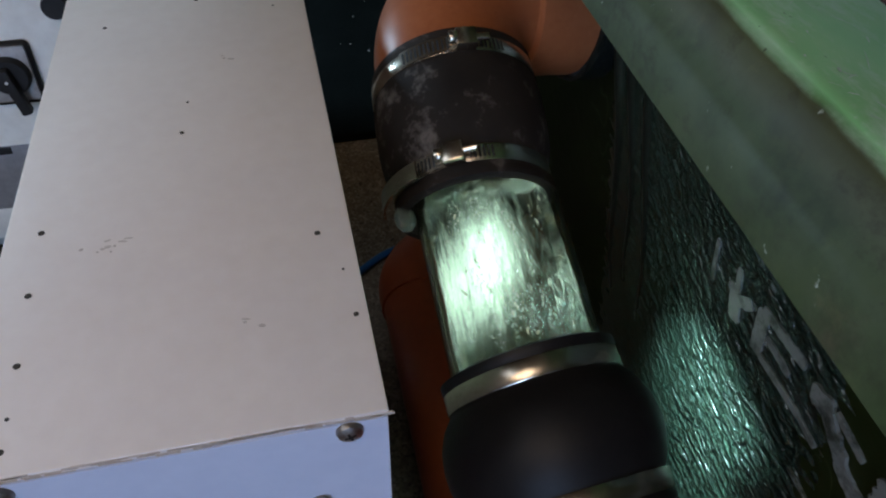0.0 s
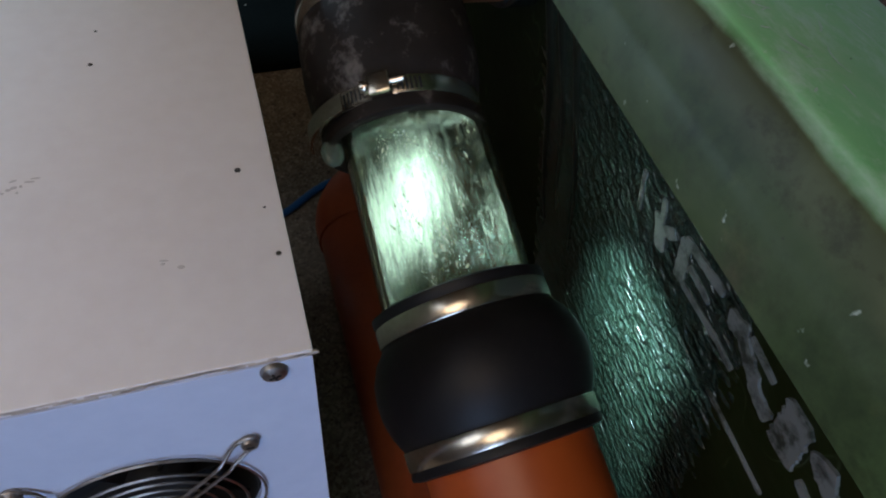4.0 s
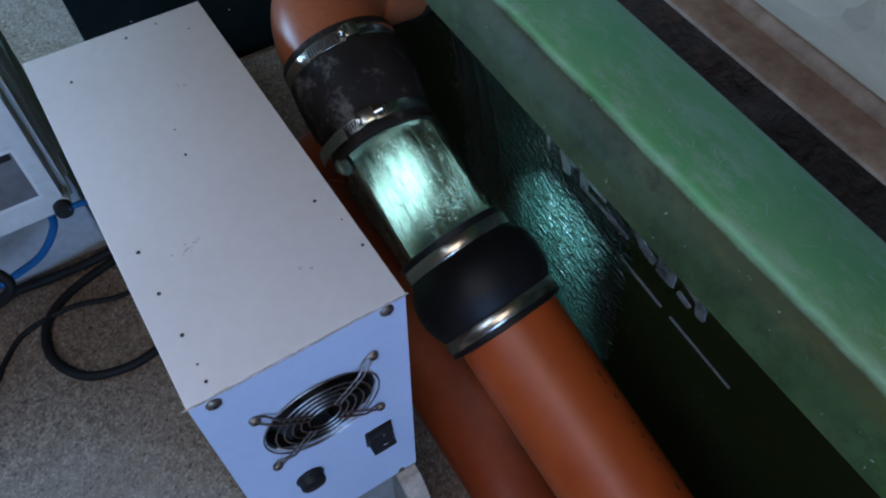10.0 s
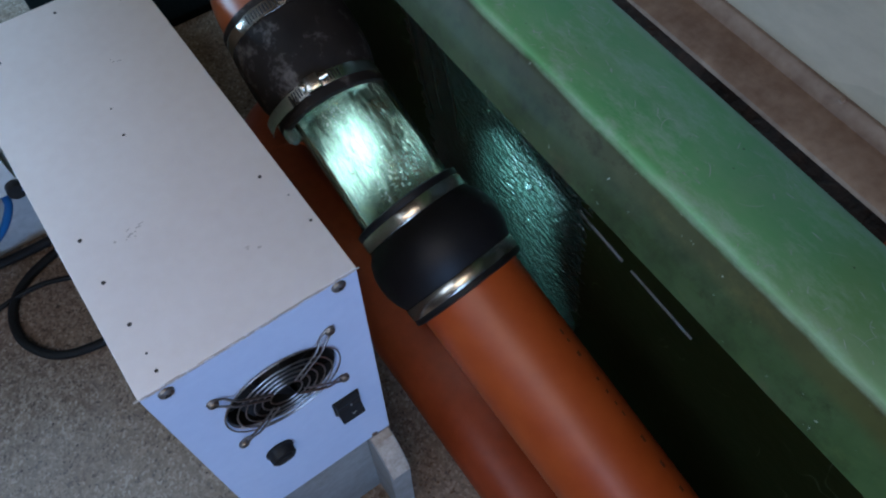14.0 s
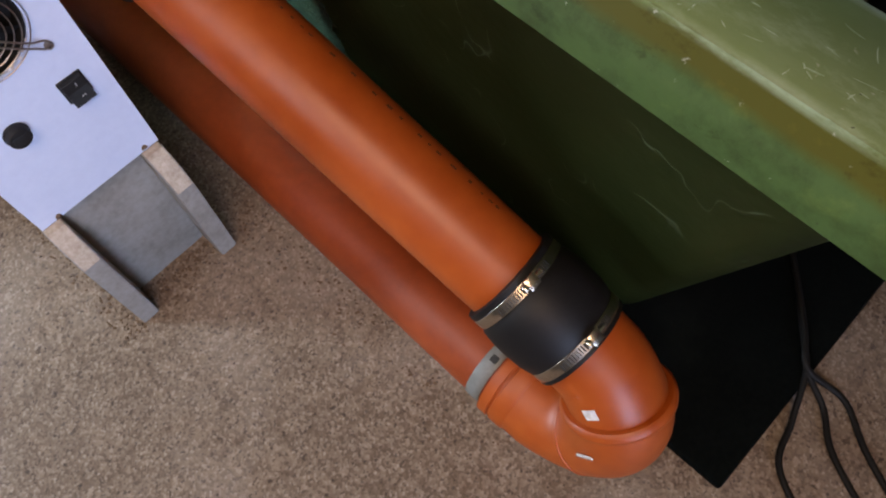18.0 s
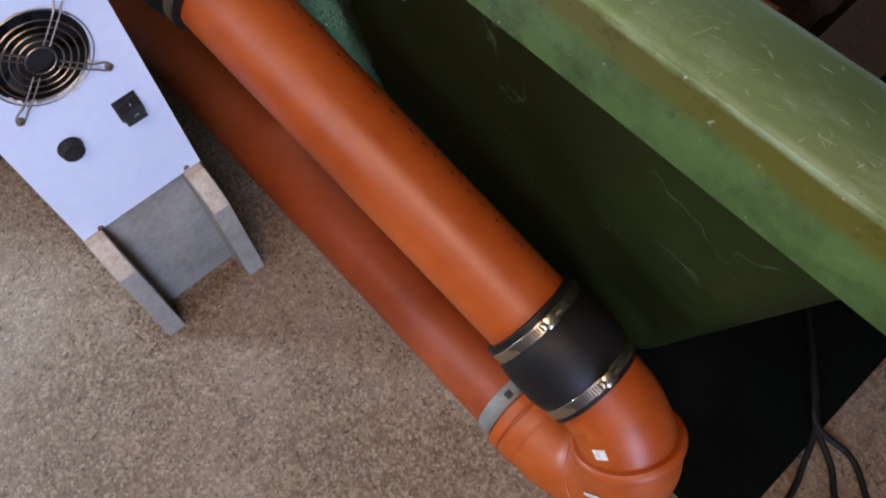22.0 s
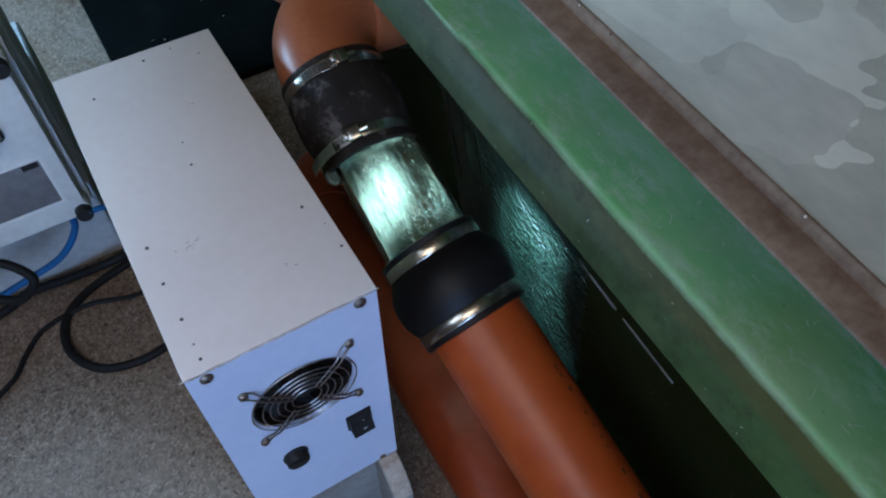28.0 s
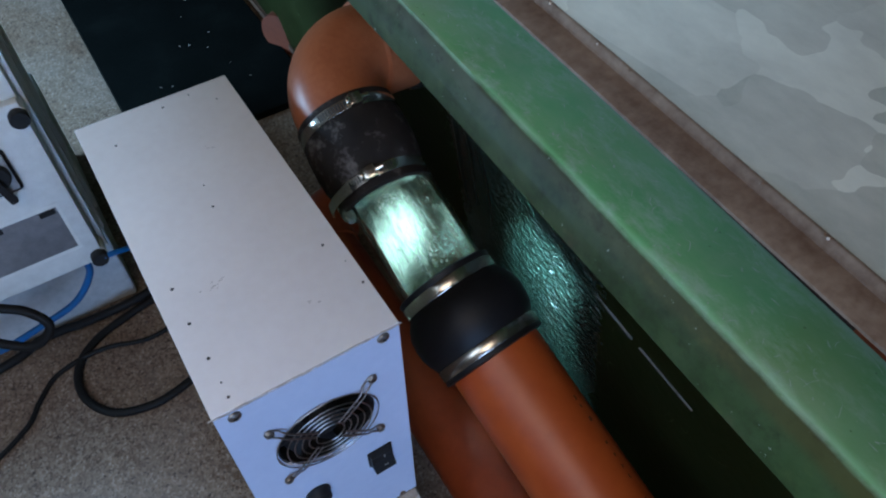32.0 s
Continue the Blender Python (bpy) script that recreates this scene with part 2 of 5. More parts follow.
def tank_build(nt, b):
    xyz = split(nt)
    wob = noise_tex(nt, 16.0, 5, 0.65)
    soft = noise_tex(nt, 3.5, 4, 0.6)
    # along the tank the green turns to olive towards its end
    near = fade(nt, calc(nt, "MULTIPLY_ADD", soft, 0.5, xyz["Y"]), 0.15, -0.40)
    top = ramp(nt, noise_tex(nt, 5.0, 5, 0.6), [(0.3, (0.12, 0.34, 0.12)), (0.5, (0.19, 0.43, 0.17)), (0.75, (0.30, 0.46, 0.20))])
    top = mix(nt, near, top, (0.145, 0.20, 0.08))
    top = mix(nt, ramp(nt, noise_tex(nt, 6.5, 3, 0.5), [(0.52, (0, 0, 0)), (0.72, (0.45,) * 3)]), top, (0.18, 0.27, 0.08))
    # pale haze: the sky's sheen put into the colour, together with scuffing
    haze = noise_tex(nt, 9.0, 7, 0.7, stretch=(1, 0.6, 1))
    sheen_and_wear = calc(nt, "MULTIPLY_ADD", near, -0.65, 1.0)
    top = mix(nt, calc(nt, "MULTIPLY", ramp(nt, haze, [(0.42, (0, 0, 0)), (0.70, (0.6,) * 3)]), sheen_and_wear), top, (0.37, 0.47, 0.33))
    smear = noise_tex(nt, 30.0, 8, 0.78, stretch=(1, 0.5, 1))
    top = mix(nt, calc(nt, "MULTIPLY", ramp(nt, smear, [(0.50, (0, 0, 0)), (0.66, (0.7,) * 3)]), sheen_and_wear), top, (0.40, 0.52, 0.40))
    # the skirt and the groove above it: blotched olive, darkened to carry side shade
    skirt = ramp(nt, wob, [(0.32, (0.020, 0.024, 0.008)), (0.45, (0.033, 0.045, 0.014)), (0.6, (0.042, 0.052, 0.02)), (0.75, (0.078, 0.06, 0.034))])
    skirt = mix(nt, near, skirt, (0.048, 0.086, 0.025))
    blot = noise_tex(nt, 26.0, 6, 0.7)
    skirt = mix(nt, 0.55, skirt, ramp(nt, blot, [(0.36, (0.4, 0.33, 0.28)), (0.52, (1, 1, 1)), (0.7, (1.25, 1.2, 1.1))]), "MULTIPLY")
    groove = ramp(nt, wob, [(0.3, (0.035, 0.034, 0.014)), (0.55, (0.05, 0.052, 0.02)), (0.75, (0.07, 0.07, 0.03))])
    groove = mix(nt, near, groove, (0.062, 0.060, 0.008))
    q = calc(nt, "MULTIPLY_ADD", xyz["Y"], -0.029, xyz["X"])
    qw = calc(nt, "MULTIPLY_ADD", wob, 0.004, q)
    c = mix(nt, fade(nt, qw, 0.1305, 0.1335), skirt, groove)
    stain = noise_tex(nt, 44.0, 6, 0.72, stretch=(1, 0.7, 1))
    c = mix(nt, 1.0, c, ramp(nt, stain, [(0.33, (0.62, 0.56, 0.50)), (0.44, (1, 1, 1)), (0.58, (1, 1, 1)), (0.70, (1.35, 1.22, 1.12))]), "MULTIPLY")
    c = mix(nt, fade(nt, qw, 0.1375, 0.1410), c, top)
    # rubbed pale along the crease; the outer rim's highlight is painted in, with scuffs
    rub = ramp(nt, noise_tex(nt, 60.0, 5, 0.75, stretch=(1, 0.35, 1)), [(0.40, (0, 0, 0)), (0.62, (0.5,) * 3)])
    band = calc(nt, "MULTIPLY", fade(nt, q, 0.1355, 0.1370), fade(nt, q, 0.1425, 0.1390))
    c = mix(nt, calc(nt, "MULTIPLY", rub, band), c, (0.32, 0.40, 0.28))
    rim = fade(nt, calc(nt, "MULTIPLY_ADD", xyz["Y"], -0.044, xyz["X"]), 0.2250, 0.2320)
    c = mix(nt, calc(nt, "MULTIPLY", calc(nt, "ADD", rub, 0.35), rim), c, (0.42, 0.52, 0.44))
    dust = noise_tex(nt, 130.0, 3, 0.6)
    c = mix(nt, ramp(nt, dust, [(0.70, (0, 0, 0)), (0.76, (0.55,) * 3)]), c, (0.45, 0.47, 0.40))
    specks = noise_tex(nt, 210.0, 2, 0.5)
    c = mix(nt, ramp(nt, specks, [(0.225, (0.8,) * 3), (0.255, (0, 0, 0))]), c, (0.03, 0.03, 0.015))
    nt.links.new(c, b.inputs["Base Color"])
    nt.links.new(ramp(nt, haze, [(0.4, (0.52,) * 3), (0.75, (0.72,) * 3)]), b.inputs["Roughness"])
    bump(nt, b, noise_tex(nt, 40, 2, 0.5), 0.12, 0.002)


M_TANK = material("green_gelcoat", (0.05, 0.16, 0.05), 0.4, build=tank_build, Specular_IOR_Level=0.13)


M_SCRATCH = material("rubbed_gelcoat", (0.28, 0.38, 0.27), 0.6, build=worn((0.36, 0.46, 0.35), (0.20, 0.34, 0.18), (0.48, 0.56, 0.47), 60, 300, 0.02))


def wall_gel(nt, b):
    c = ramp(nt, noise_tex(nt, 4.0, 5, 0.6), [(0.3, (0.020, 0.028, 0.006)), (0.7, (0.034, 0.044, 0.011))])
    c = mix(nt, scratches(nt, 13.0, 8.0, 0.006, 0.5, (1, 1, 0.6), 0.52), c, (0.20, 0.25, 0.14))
    nt.links.new(c, b.inputs["Base Color"])
    bump(nt, b, noise_tex(nt, 60, 2, 0.5), 0.3, 0.002)


def film_build(nt, b):
    c = ramp(nt, noise_tex(nt, 30.0, 4, 0.6), [(0.3, (0.012, 0.024, 0.016)), (0.7, (0.020, 0.038, 0.026))])
    nt.links.new(c, b.inputs["Base Color"])
    warp = mix(nt, 0.02, coords(nt), noise_tex(nt, 40, 2, 0.5))
    crinkle = calc(nt, "MULTIPLY", noise_tex(nt, 118, 1.5, 0.5, vec=warp, stretch=(1, 0.75, 1.2)), fade(nt, split(nt)["Y"], 0.30, 0.14))
    bump(nt, b, crinkle, 1.0, 0.014)


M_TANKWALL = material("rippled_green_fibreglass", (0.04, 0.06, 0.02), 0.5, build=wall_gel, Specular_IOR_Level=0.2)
M_FILM = material("glossy_resin_film", (0.011, 0.02, 0.015), 0.24, build=film_build, IOR=1.65, Specular_IOR_Level=0.6)


def zinc_build(nt, b):
    vor = nt.nodes.new("ShaderNodeTexVoronoi")
    vor.inputs["Scale"].default_value = 15.0
    warp = mix(nt, 0.10, coords(nt), noise_tex(nt, 9, 3, 0.6))
    nt.links.new(warp, vor.inputs["Vector"])
    c = ramp(nt, vor.outputs["Color"], [(0.0, (0.33, 0.34, 0.30)), (0.45, (0.40, 0.41, 0.36)), (0.6, (0.50, 0.51, 0.46)), (0.8, (0.80, 0.82, 0.74))])
    c = mix(nt, 0.5, c, ramp(nt, noise_tex(nt, 22, 6, 0.7, stretch=(1, 0.5, 1)), [(0.3, (0.30, 0.31, 0.28)), (0.7, (0.66, 0.67, 0.6))]))
    nt.links.new(c, b.inputs["Base Color"])


M_ZINC = material("galvanised_sheet", (0.4, 0.41, 0.42), 0.55, 0.25, build=zinc_build)
M_RUST = material("rusty_steel", (0.2, 0.13, 0.1), 0.75, 0.1, build=worn((0.17, 0.115, 0.075), (0.06, 0.03, 0.016), (0.31, 0.24, 0.18), 22, 110, 0.3, stretch=(1, 0.3, 1)))


def glass_build(nt, b):
    nt.links.new(ramp(nt, noise_tex(nt, 30, 3), [(0.3, (0.03,) * 3), (0.8, (0.12,) * 3)]), b.inputs["Roughness"])


M_GLASS = material("clear_acrylic", (0.93, 0.94, 0.71), 0.04, build=glass_build, Transmission_Weight=1.0, IOR=1.15)


def water_build(nt, b):
    h = noise_tex(nt, 80, 3, 0.6, stretch=(1, 1, 0.3))
    bump(nt, b, h, 1.0, 0.005)


M_WATER = material("churning_water", (0.62, 0.82, 0.81), 0.12, build=water_build, Transmission_Weight=1.0, IOR=1.33)
M_BUBBLE = material("white_foam", (0.85, 0.95, 0.95), 0.5, Transmission_Weight=0.5)


def glow(name, color, strength):
    m = bpy.data.materials.new(name)
    m.use_nodes = True
    nt = m.node_tree
    nt.nodes.remove(nt.nodes["Principled BSDF"])
    e = nt.nodes.new("ShaderNodeEmission")
    e.inputs["Color"].default_value, e.inputs["Strength"].default_value = (*color, 1), strength
    nt.links.new(e.outputs[0], nt.nodes["Material Output"].inputs["Surface"])
    return m


def lamp_glow():
    """The lamp's light in the bubbles round it: strongest in the middle, streaked along the stream."""
    m = glow("lamp_glow", (0.84, 1.0, 0.97), 1.0)
    nt = m.node_tree
    e = nt.nodes["Emission"]
    xyz = split(nt)
    across = calc(nt, "POWER", calc(nt, "ABSOLUTE", calc(nt, "DIVIDE", xyz["X"], 0.033), 0.0), 2.0)
    length = calc(nt, "POWER", calc(nt, "ABSOLUTE", calc(nt, "DIVIDE", xyz["Z"], 0.066), 0.0), 2.0)
    streak = noise_tex(nt, 210, 5, 0.7, stretch=(1, 0.3, 0.22))
    near = calc(nt, "MAXIMUM", calc(nt, "SUBTRACT", calc(nt, "SUBTRACT", 1.0, across), length), 0.0)
    f = calc(nt, "MAXIMUM", calc(nt, "MULTIPLY_ADD", streak, -1.5, calc(nt, "MULTIPLY_ADD", near, 0.62, 0.52)), 0.0)
    f = calc(nt, "MULTIPLY_ADD", calc(nt, "POWER", f, 2.0), 2.9, calc(nt, "MULTIPLY_ADD", near, 0.07, 0.0))
    core = calc(nt, "POWER", near, 4.0)
    nt.links.new(calc(nt, "MULTIPLY_ADD", core, 1.4, f), e.inputs["Strength"])
    see = nt.nodes.new("ShaderNodeBsdfTransparent")
    both = nt.nodes.new("ShaderNodeAddShader")
    nt.links.new(e.outputs[0], both.inputs[0])
    nt.links.new(see.outputs[0], both.inputs[1])
    nt.links.new(both.outputs[0], nt.nodes["Material Output"].inputs["Surface"])
    return m


M_LAMP = lamp_glow()

M_INSIDE = material("stained_inner_wall", (0.06, 0.035, 0.02), 0.6, build=worn((0.06, 0.035, 0.02), (0.025, 0.015, 0.01), (0.12, 0.06, 0.03), 6, 60, 0.3))
M_BED = material("rusty_bed", (0.06, 0.03, 0.02), 0.8, build=worn((0.05, 0.025, 0.018), (0.012, 0.009, 0.008), (0.16, 0.06, 0.03), 9, 70, 0.8, 0.006))
M_PRINT = material("dark_print", (0.08, 0.022, 0.009), 0.6)
M_BAND = material("grey_band", (0.17, 0.17, 0.16), 0.5, build=worn((0.17, 0.17, 0.16), (0.12, 0.12, 0.11), (0.24, 0.24, 0.22), 30, 150, 0.1))
M_SEAL = material("clear_sealant", (0.25, 0.33, 0.3), 0.25, Transmission_Weight=0.6)
M_SEALBLACK = material("black_sealant", (0.012, 0.014, 0.012), 0.16)
M_STICKER = material("white_sticker", (0.62, 0.6, 0.57), 0.6, build=worn((0.62, 0.6, 0.57), (0.3, 0.25, 0.2), (0.75, 0.74, 0.72), 120, 400))
M_BLADE = material("dark_blade", (0.010, 0.010, 0.011), 0.55, Specular_IOR_Level=0.2)
M_WIRE = material("dull_chrome_wire", (0.32, 0.29, 0.26), 0.42, 1.0, build=worn((0.34, 0.31, 0.28), (0.16, 0.12, 0.09), (0.48, 0.45, 0.42), 60, 300, 0.05, 0.0002))
M_HOLE = material("screw_hole", (0.05, 0.045, 0.04), 0.7)
M_CONCRETE = material("concrete", (0.5, 0.5, 0.48), 0.9, build=worn((0.5, 0.5, 0.48), (0.34, 0.33, 0.31), (0.6, 0.6, 0.58), 7, 70, 0.4, 0.003))
M_SLEEVE = material("pale_plastic", (0.75, 0.77, 0.78), 0.4)
M_PLATE = material("worn_plate", (0.3, 0.3, 0.3), 0.45, build=worn((0.3, 0.3, 0.3), (0.14, 0.14, 0.14), (0.42, 0.42, 0.42), 30, 150))
M_WINDOW = material("smoked_window", (0.17, 0.17, 0.175), 0.3, build=worn((0.17, 0.17, 0.175), (0.11, 0.11, 0.115), (0.24, 0.24, 0.245), 12, 90, 0.02))


def old_paint(nt, b):
    patch = ramp(nt, noise_tex(nt, 55, 5, 0.7), [(0.36, (0.035, 0.04, 0.025)), (0.52, (0.21, 0.215, 0.195))])
    nt.links.new(patch, b.inputs["Base Color"])


M_OLDPAINT = material("worn_pale_paint", (0.1, 0.11, 0.1), 0.5, build=old_paint)
M_RUNS = material("dark_resin", (0.010, 0.012, 0.008), 0.3)
M_SMUDGE = material("grey_smudge", (0.58, 0.53, 0.5), 0.6)
M_DIRT_SHADE = material("brown_dirt_and_shade", (0.12, 0.075, 0.04), 0.9, build=worn((0.12, 0.075, 0.04), (0.06, 0.035, 0.02), (0.2, 0.13, 0.075), 80, 400))
M_GRIT = material("dark_grit", (0.07, 0.05, 0.04), 0.9)

# ---- mesh helpers ----
def mesh_ob(name, bm, mat, smooth=None):
    me = bpy.data.meshes.new(name)
    bmesh.ops.recalc_face_normals(bm, faces=bm.faces[:])
    bm.to_mesh(me)
    bm.free()
    me.materials.append(mat)
    if smooth is not None:
        me.shade_smooth()
        me.set_sharp_from_angle(angle=radians(smooth))
    return new(name, me)


def part(name, bm, mat, parent, label="", m=None, smooth=40):
    ob = mesh_ob(name, bm, mat, smooth)
    if m is not None:
        ob.matrix_basis = m
    ob.parent = parent
    return tagged(ob, label)


def thing(name, m=None, **tags):
    ob = new(name)
    ob.empty_display_size = 0.05
    if m is not None:
        ob.matrix_basis = m
    return tagged(ob, **tags)


def block(x0, x1, y0, y1, z0, z1, bevel=0.0, seg=2, bm=None):
    out = bm or bmesh.new()
    r = bmesh.ops.create_cube(out, size=1, matrix=Matrix.LocRotScale(((x0 + x1) / 2, (y0 + y1) / 2, (z0 + z1) / 2), None, (x1 - x0, y1 - y0, z1 - z0)))
    if bevel:
        edges = {e for v in r["verts"] for e in v.link_edges}
        bmesh.ops.bevel(out, geom=list(edges), offset=bevel, segments=seg, affect="EDGES", profile=0.5)
    return out


def lathe(profile, seg=48, bm=None, closed=False):
    """A body of revolution round z from (radius, z) pairs."""
    out = bm or bmesh.new()
    rings = [[out.verts.new((r * math.cos(2 * math.pi * k / seg), r * math.sin(2 * math.pi * k / seg), z)) for k in range(seg)] for r, z in profile]
    pairs = list(zip(rings, rings[1:])) + ([(rings[-1], rings[0])] if closed else [])
    for a, b in pairs:
        for k in range(seg):
            out.faces.new((a[k], a[(k + 1) % seg], b[(k + 1) % seg], b[k]))
    if not closed:
        for ring in (rings[0], rings[-1]):
            if profile[0][0] > 1e-5:
                out.faces.new(ring)
    return out


def sweep(points, radii, seg=12, bm=None, cap=True):
    """A round tube along points."""
    out = bm or bmesh.new()
    pts = [Vector(p) for p in points]
    if isinstance(radii, (int, float)):
        radii = [radii] * len(pts)
    rings, side = [], None
    for i, p in enumerate(pts):
        way = (pts[min(i + 1, len(pts) - 1)] - pts[max(i - 1, 0)]).normalized()
        if side is None:
            side = way.orthogonal().normalized()
        side = (side - way * side.dot(way)).normalized()
        up = way.cross(side)
        rings.append([out.verts.new(p + (side * math.cos(2 * math.pi * k / seg) + up * math.sin(2 * math.pi * k / seg)) * radii[i]) for k in range(seg)])
    for a, b in zip(rings, rings[1:]):
        for k in range(seg):
            out.faces.new((a[k], a[(k + 1) % seg], b[(k + 1) % seg], b[k]))
    if cap:
        out.faces.new(rings[0])
        out.faces.new(rings[-1])
    return out


def smooth_path(points, steps=8):
    """A Catmull-Rom curve through points."""
    p = [Vector(q) for q in points]
    p = [2 * p[0] - p[1], *p, 2 * p[-1] - p[-2]]
    out = []
    for i in range(1, len(p) - 2):
        for k in range(steps):
            u = k / steps
            out.append(0.5 * (2 * p[i] + (p[i + 1] - p[i - 1]) * u + (2 * p[i - 1] - 5 * p[i] + 4 * p[i + 1] - p[i + 2]) * u * u + (3 * p[i] - p[i - 1] - 3 * p[i + 1] + p[i + 2]) * u ** 3))
    return out + [p[-2]]


def prism(outline, y0, y1, bm=None, skew=0.0):
    """An (x, z) outline drawn out along y; skew: how far x shifts for each metre of y."""
    out = bm or bmesh.new()
    a = [out.verts.new((x + skew * y0, y0, z)) for x, z in outline]
    b = [out.verts.new((x + skew * y1, y1, z)) for x, z in outline]
    n = len(outline)
    for k in range(n):
        out.faces.new((a[k], a[(k + 1) % n], b[(k + 1) % n], b[k]))
    out.faces.new(a)
    out.faces.new(b)
    return out


# ---- the setting ----
tagged(mesh_ob("floor", block(-1.4, 2.0, -2.8, 3.0, -0.1, 0.0), M_FLOOR), "speckled beige and brown terrazzo floor", "floor", kind="structure")
# ceiling and walls are out of view, added to shape the room's light
bm = block(-1.4, 2.0, -2.8, -1.8, 2.5, 2.6)
block(-1.4, 2.0, -0.6, 3.0, 2.5, 2.6, bm=bm)
block(-1.4, -1.33, -1.8, -0.6, 2.5, 2.6, bm=bm)
block(-0.25, 2.0, -1.8, -0.6, 2.5, 2.6, bm=bm)
tagged(mesh_ob("ceiling", bm, M_CEIL), "unseen brown ceiling with a roof window", "ceiling", kind="structure")
tagged(mesh_ob("wall_north", block(-1.5, 2.1, 3.0, 3.1, -0.1, 2.6), M_WALL), "unseen plain wall", "wall", kind="structure")


bm = block(-1.5, -1.4, -2.8, -0.6, -0.1, 2.6)
block(-1.5, -1.4, 0.2, 1.05, -0.1, 2.6, bm=bm)
block(-1.5, -1.4, 1.65, 3.0, -0.1, 2.6, bm=bm)
for y0, y1, z0, z1 in ((-0.6, 0.2, 1.3, 2.2), (1.05, 1.65, 0.3, 0.9)):
    block(-1.5, -1.4, y0, y1, -0.1, z0, bm=bm)
    block(-1.5, -1.4, y0, y1, z1, 2.6, bm=bm)
tagged(mesh_ob("wall_west", bm, M_WALL), "unseen plain wall with a window and an added opening for the far fill", "wall", kind="structure")
bm = block(2.0, 2.1, -2.8, 1.15, -0.1, 2.6)
block(2.0, 2.1, 2.05, 3.0, -0.1, 2.6, bm=bm)
block(2.0, 2.1, 1.15, 2.05, -0.1, 1.5, bm=bm)
block(2.0, 2.1, 1.15, 2.05, 2.3, 2.6, bm=bm)
tagged(mesh_ob("wall_east", bm, M_WALL), "unseen plain wall with a window opening", "wall", kind="structure")
bm = block(-1.5, -1.3, -2.9, -2.8, -0.1, 2.6)
block(-0.5, 2.1, -2.9, -2.8, -0.1, 2.6, bm=bm)
block(-1.3, -0.5, -2.9, -2.8, 2.0, 2.6, bm=bm)
tagged(mesh_ob("wall_south", bm, M_WALL), "unseen plain wall with a doorway", "wall", kind="structure")

# ---- the tank ----
SK = 0.029
WX, WS = 0.318, -0.139          # the side wall's foot and its lean inwards
EY, ES = -0.552, -0.27          # the end wall's foot and its lean


def wall_x_at(z):
    return WX + WS * z


def side_wall():
    """Side and end of the tub in one shell with a rounded upright corner."""
    bm = bmesh.new()
    rows = []
    for z in [0.02, 0.035] + [0.035 + 0.7 * k / 14 for k in range(1, 15)]:
        x, y, r = wall_x_at(z), EY + ES * z, 0.045
        soft = 0.02 if z < 0.03 else 0.0
        line = [(x + soft + SK * yy, yy) for yy in [2.2, 1.2, 0.6, 0.3, 0.0, -0.2, -0.4]]
        cx, cy = x + SK * y + r + soft, y + r + soft
        line += [(cx - r * math.cos(radians(a)), cy - r * math.sin(radians(a))) for a in range(0, 91, 10)]
        line += [(cx + 0.25, y + soft), (cx + 0.8, y + soft)]
        rows.append([bm.verts.new((px, py, z)) for px, py in line])
    for a, b in zip(rows, rows[1:]):
        for k in range(len(a) - 1):
            bm.faces.new((a[k], a[k + 1], b[k + 1], b[k]))
    bmesh.ops.solidify(bm, geom=bm.faces[:], thickness=0.008)
    return bm


tank = thing("tank", label="green fibreglass tank with a broad scuffed flange", category="tank")
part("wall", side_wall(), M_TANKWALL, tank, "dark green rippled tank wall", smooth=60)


def film_mesh(y0, y1, z0, z1, ny, nz):
    """A crinkled film of resin clinging to the tank's side, thinning out at its edges."""
    bm = bmesh.new()
    rows = []
    for j in range(nz + 1):
        z = z0 + (z1 - z0) * j / nz
        row = []
        for k in range(ny + 1):
            y = y0 + (y1 - y0) * k / ny
            wy, wz = y + 0.006 * noise.noise((y * 30, z * 30, 1.0)), z + 0.006 * noise.noise((y * 30, z * 30, 7.0))
            fold = noise.noise((wy * 62, wz * 135, 3.0)) + 0.5 * noise.noise((wy * 130, wz * 240, 5.0))
            edge = min(1.0, (y - y0) / 0.10, (y1 - y) / 0.08, (z - z0) / 0.05)
            row.append(bm.verts.new((wall_x_at(z) + SK * y + 0.0012 - edge * (0.0022 + 0.0009 * fold), y, z)))
        rows.append(row)
    for a, b in zip(rows, rows[1:]):
        for k in range(ny):
            bm.faces.new((a[k], a[k + 1], b[k + 1], b[k]))
    return bm


part("resin_film", film_mesh(-0.07, 0.36, 0.05, 0.715, 170, 290), M_FILM, tank, "wrinkled glossy resin film", smooth=180)
FL = [(0.1220, 0.7303), (0.1235, 0.7500), (0.1258, 0.7545), (0.1285, 0.7590), (0.1315, 0.7650), (0.1345, 0.7715), (0.1375, 0.7760), (0.1440, 0.7768), (0.2235, 0.7560), (0.2295, 0.7540), (0.2345, 0.7515), (0.2375, 0.7465),
      (0.2420, 0.7200), (0.2375, 0.7200), (0.2315, 0.7450), (0.2235, 0.7500), (0.1440, 0.7705), (0.1365, 0.7680), (0.1325, 0.7590), (0.1282, 0.7520), (0.1277, 0.7303)]


def flange_skew(x):
    """The flange broadens along the tank: its rim runs out more than its skirt."""
    return 0.027 + 0.018 * (x - 0.1220) / 0.1155


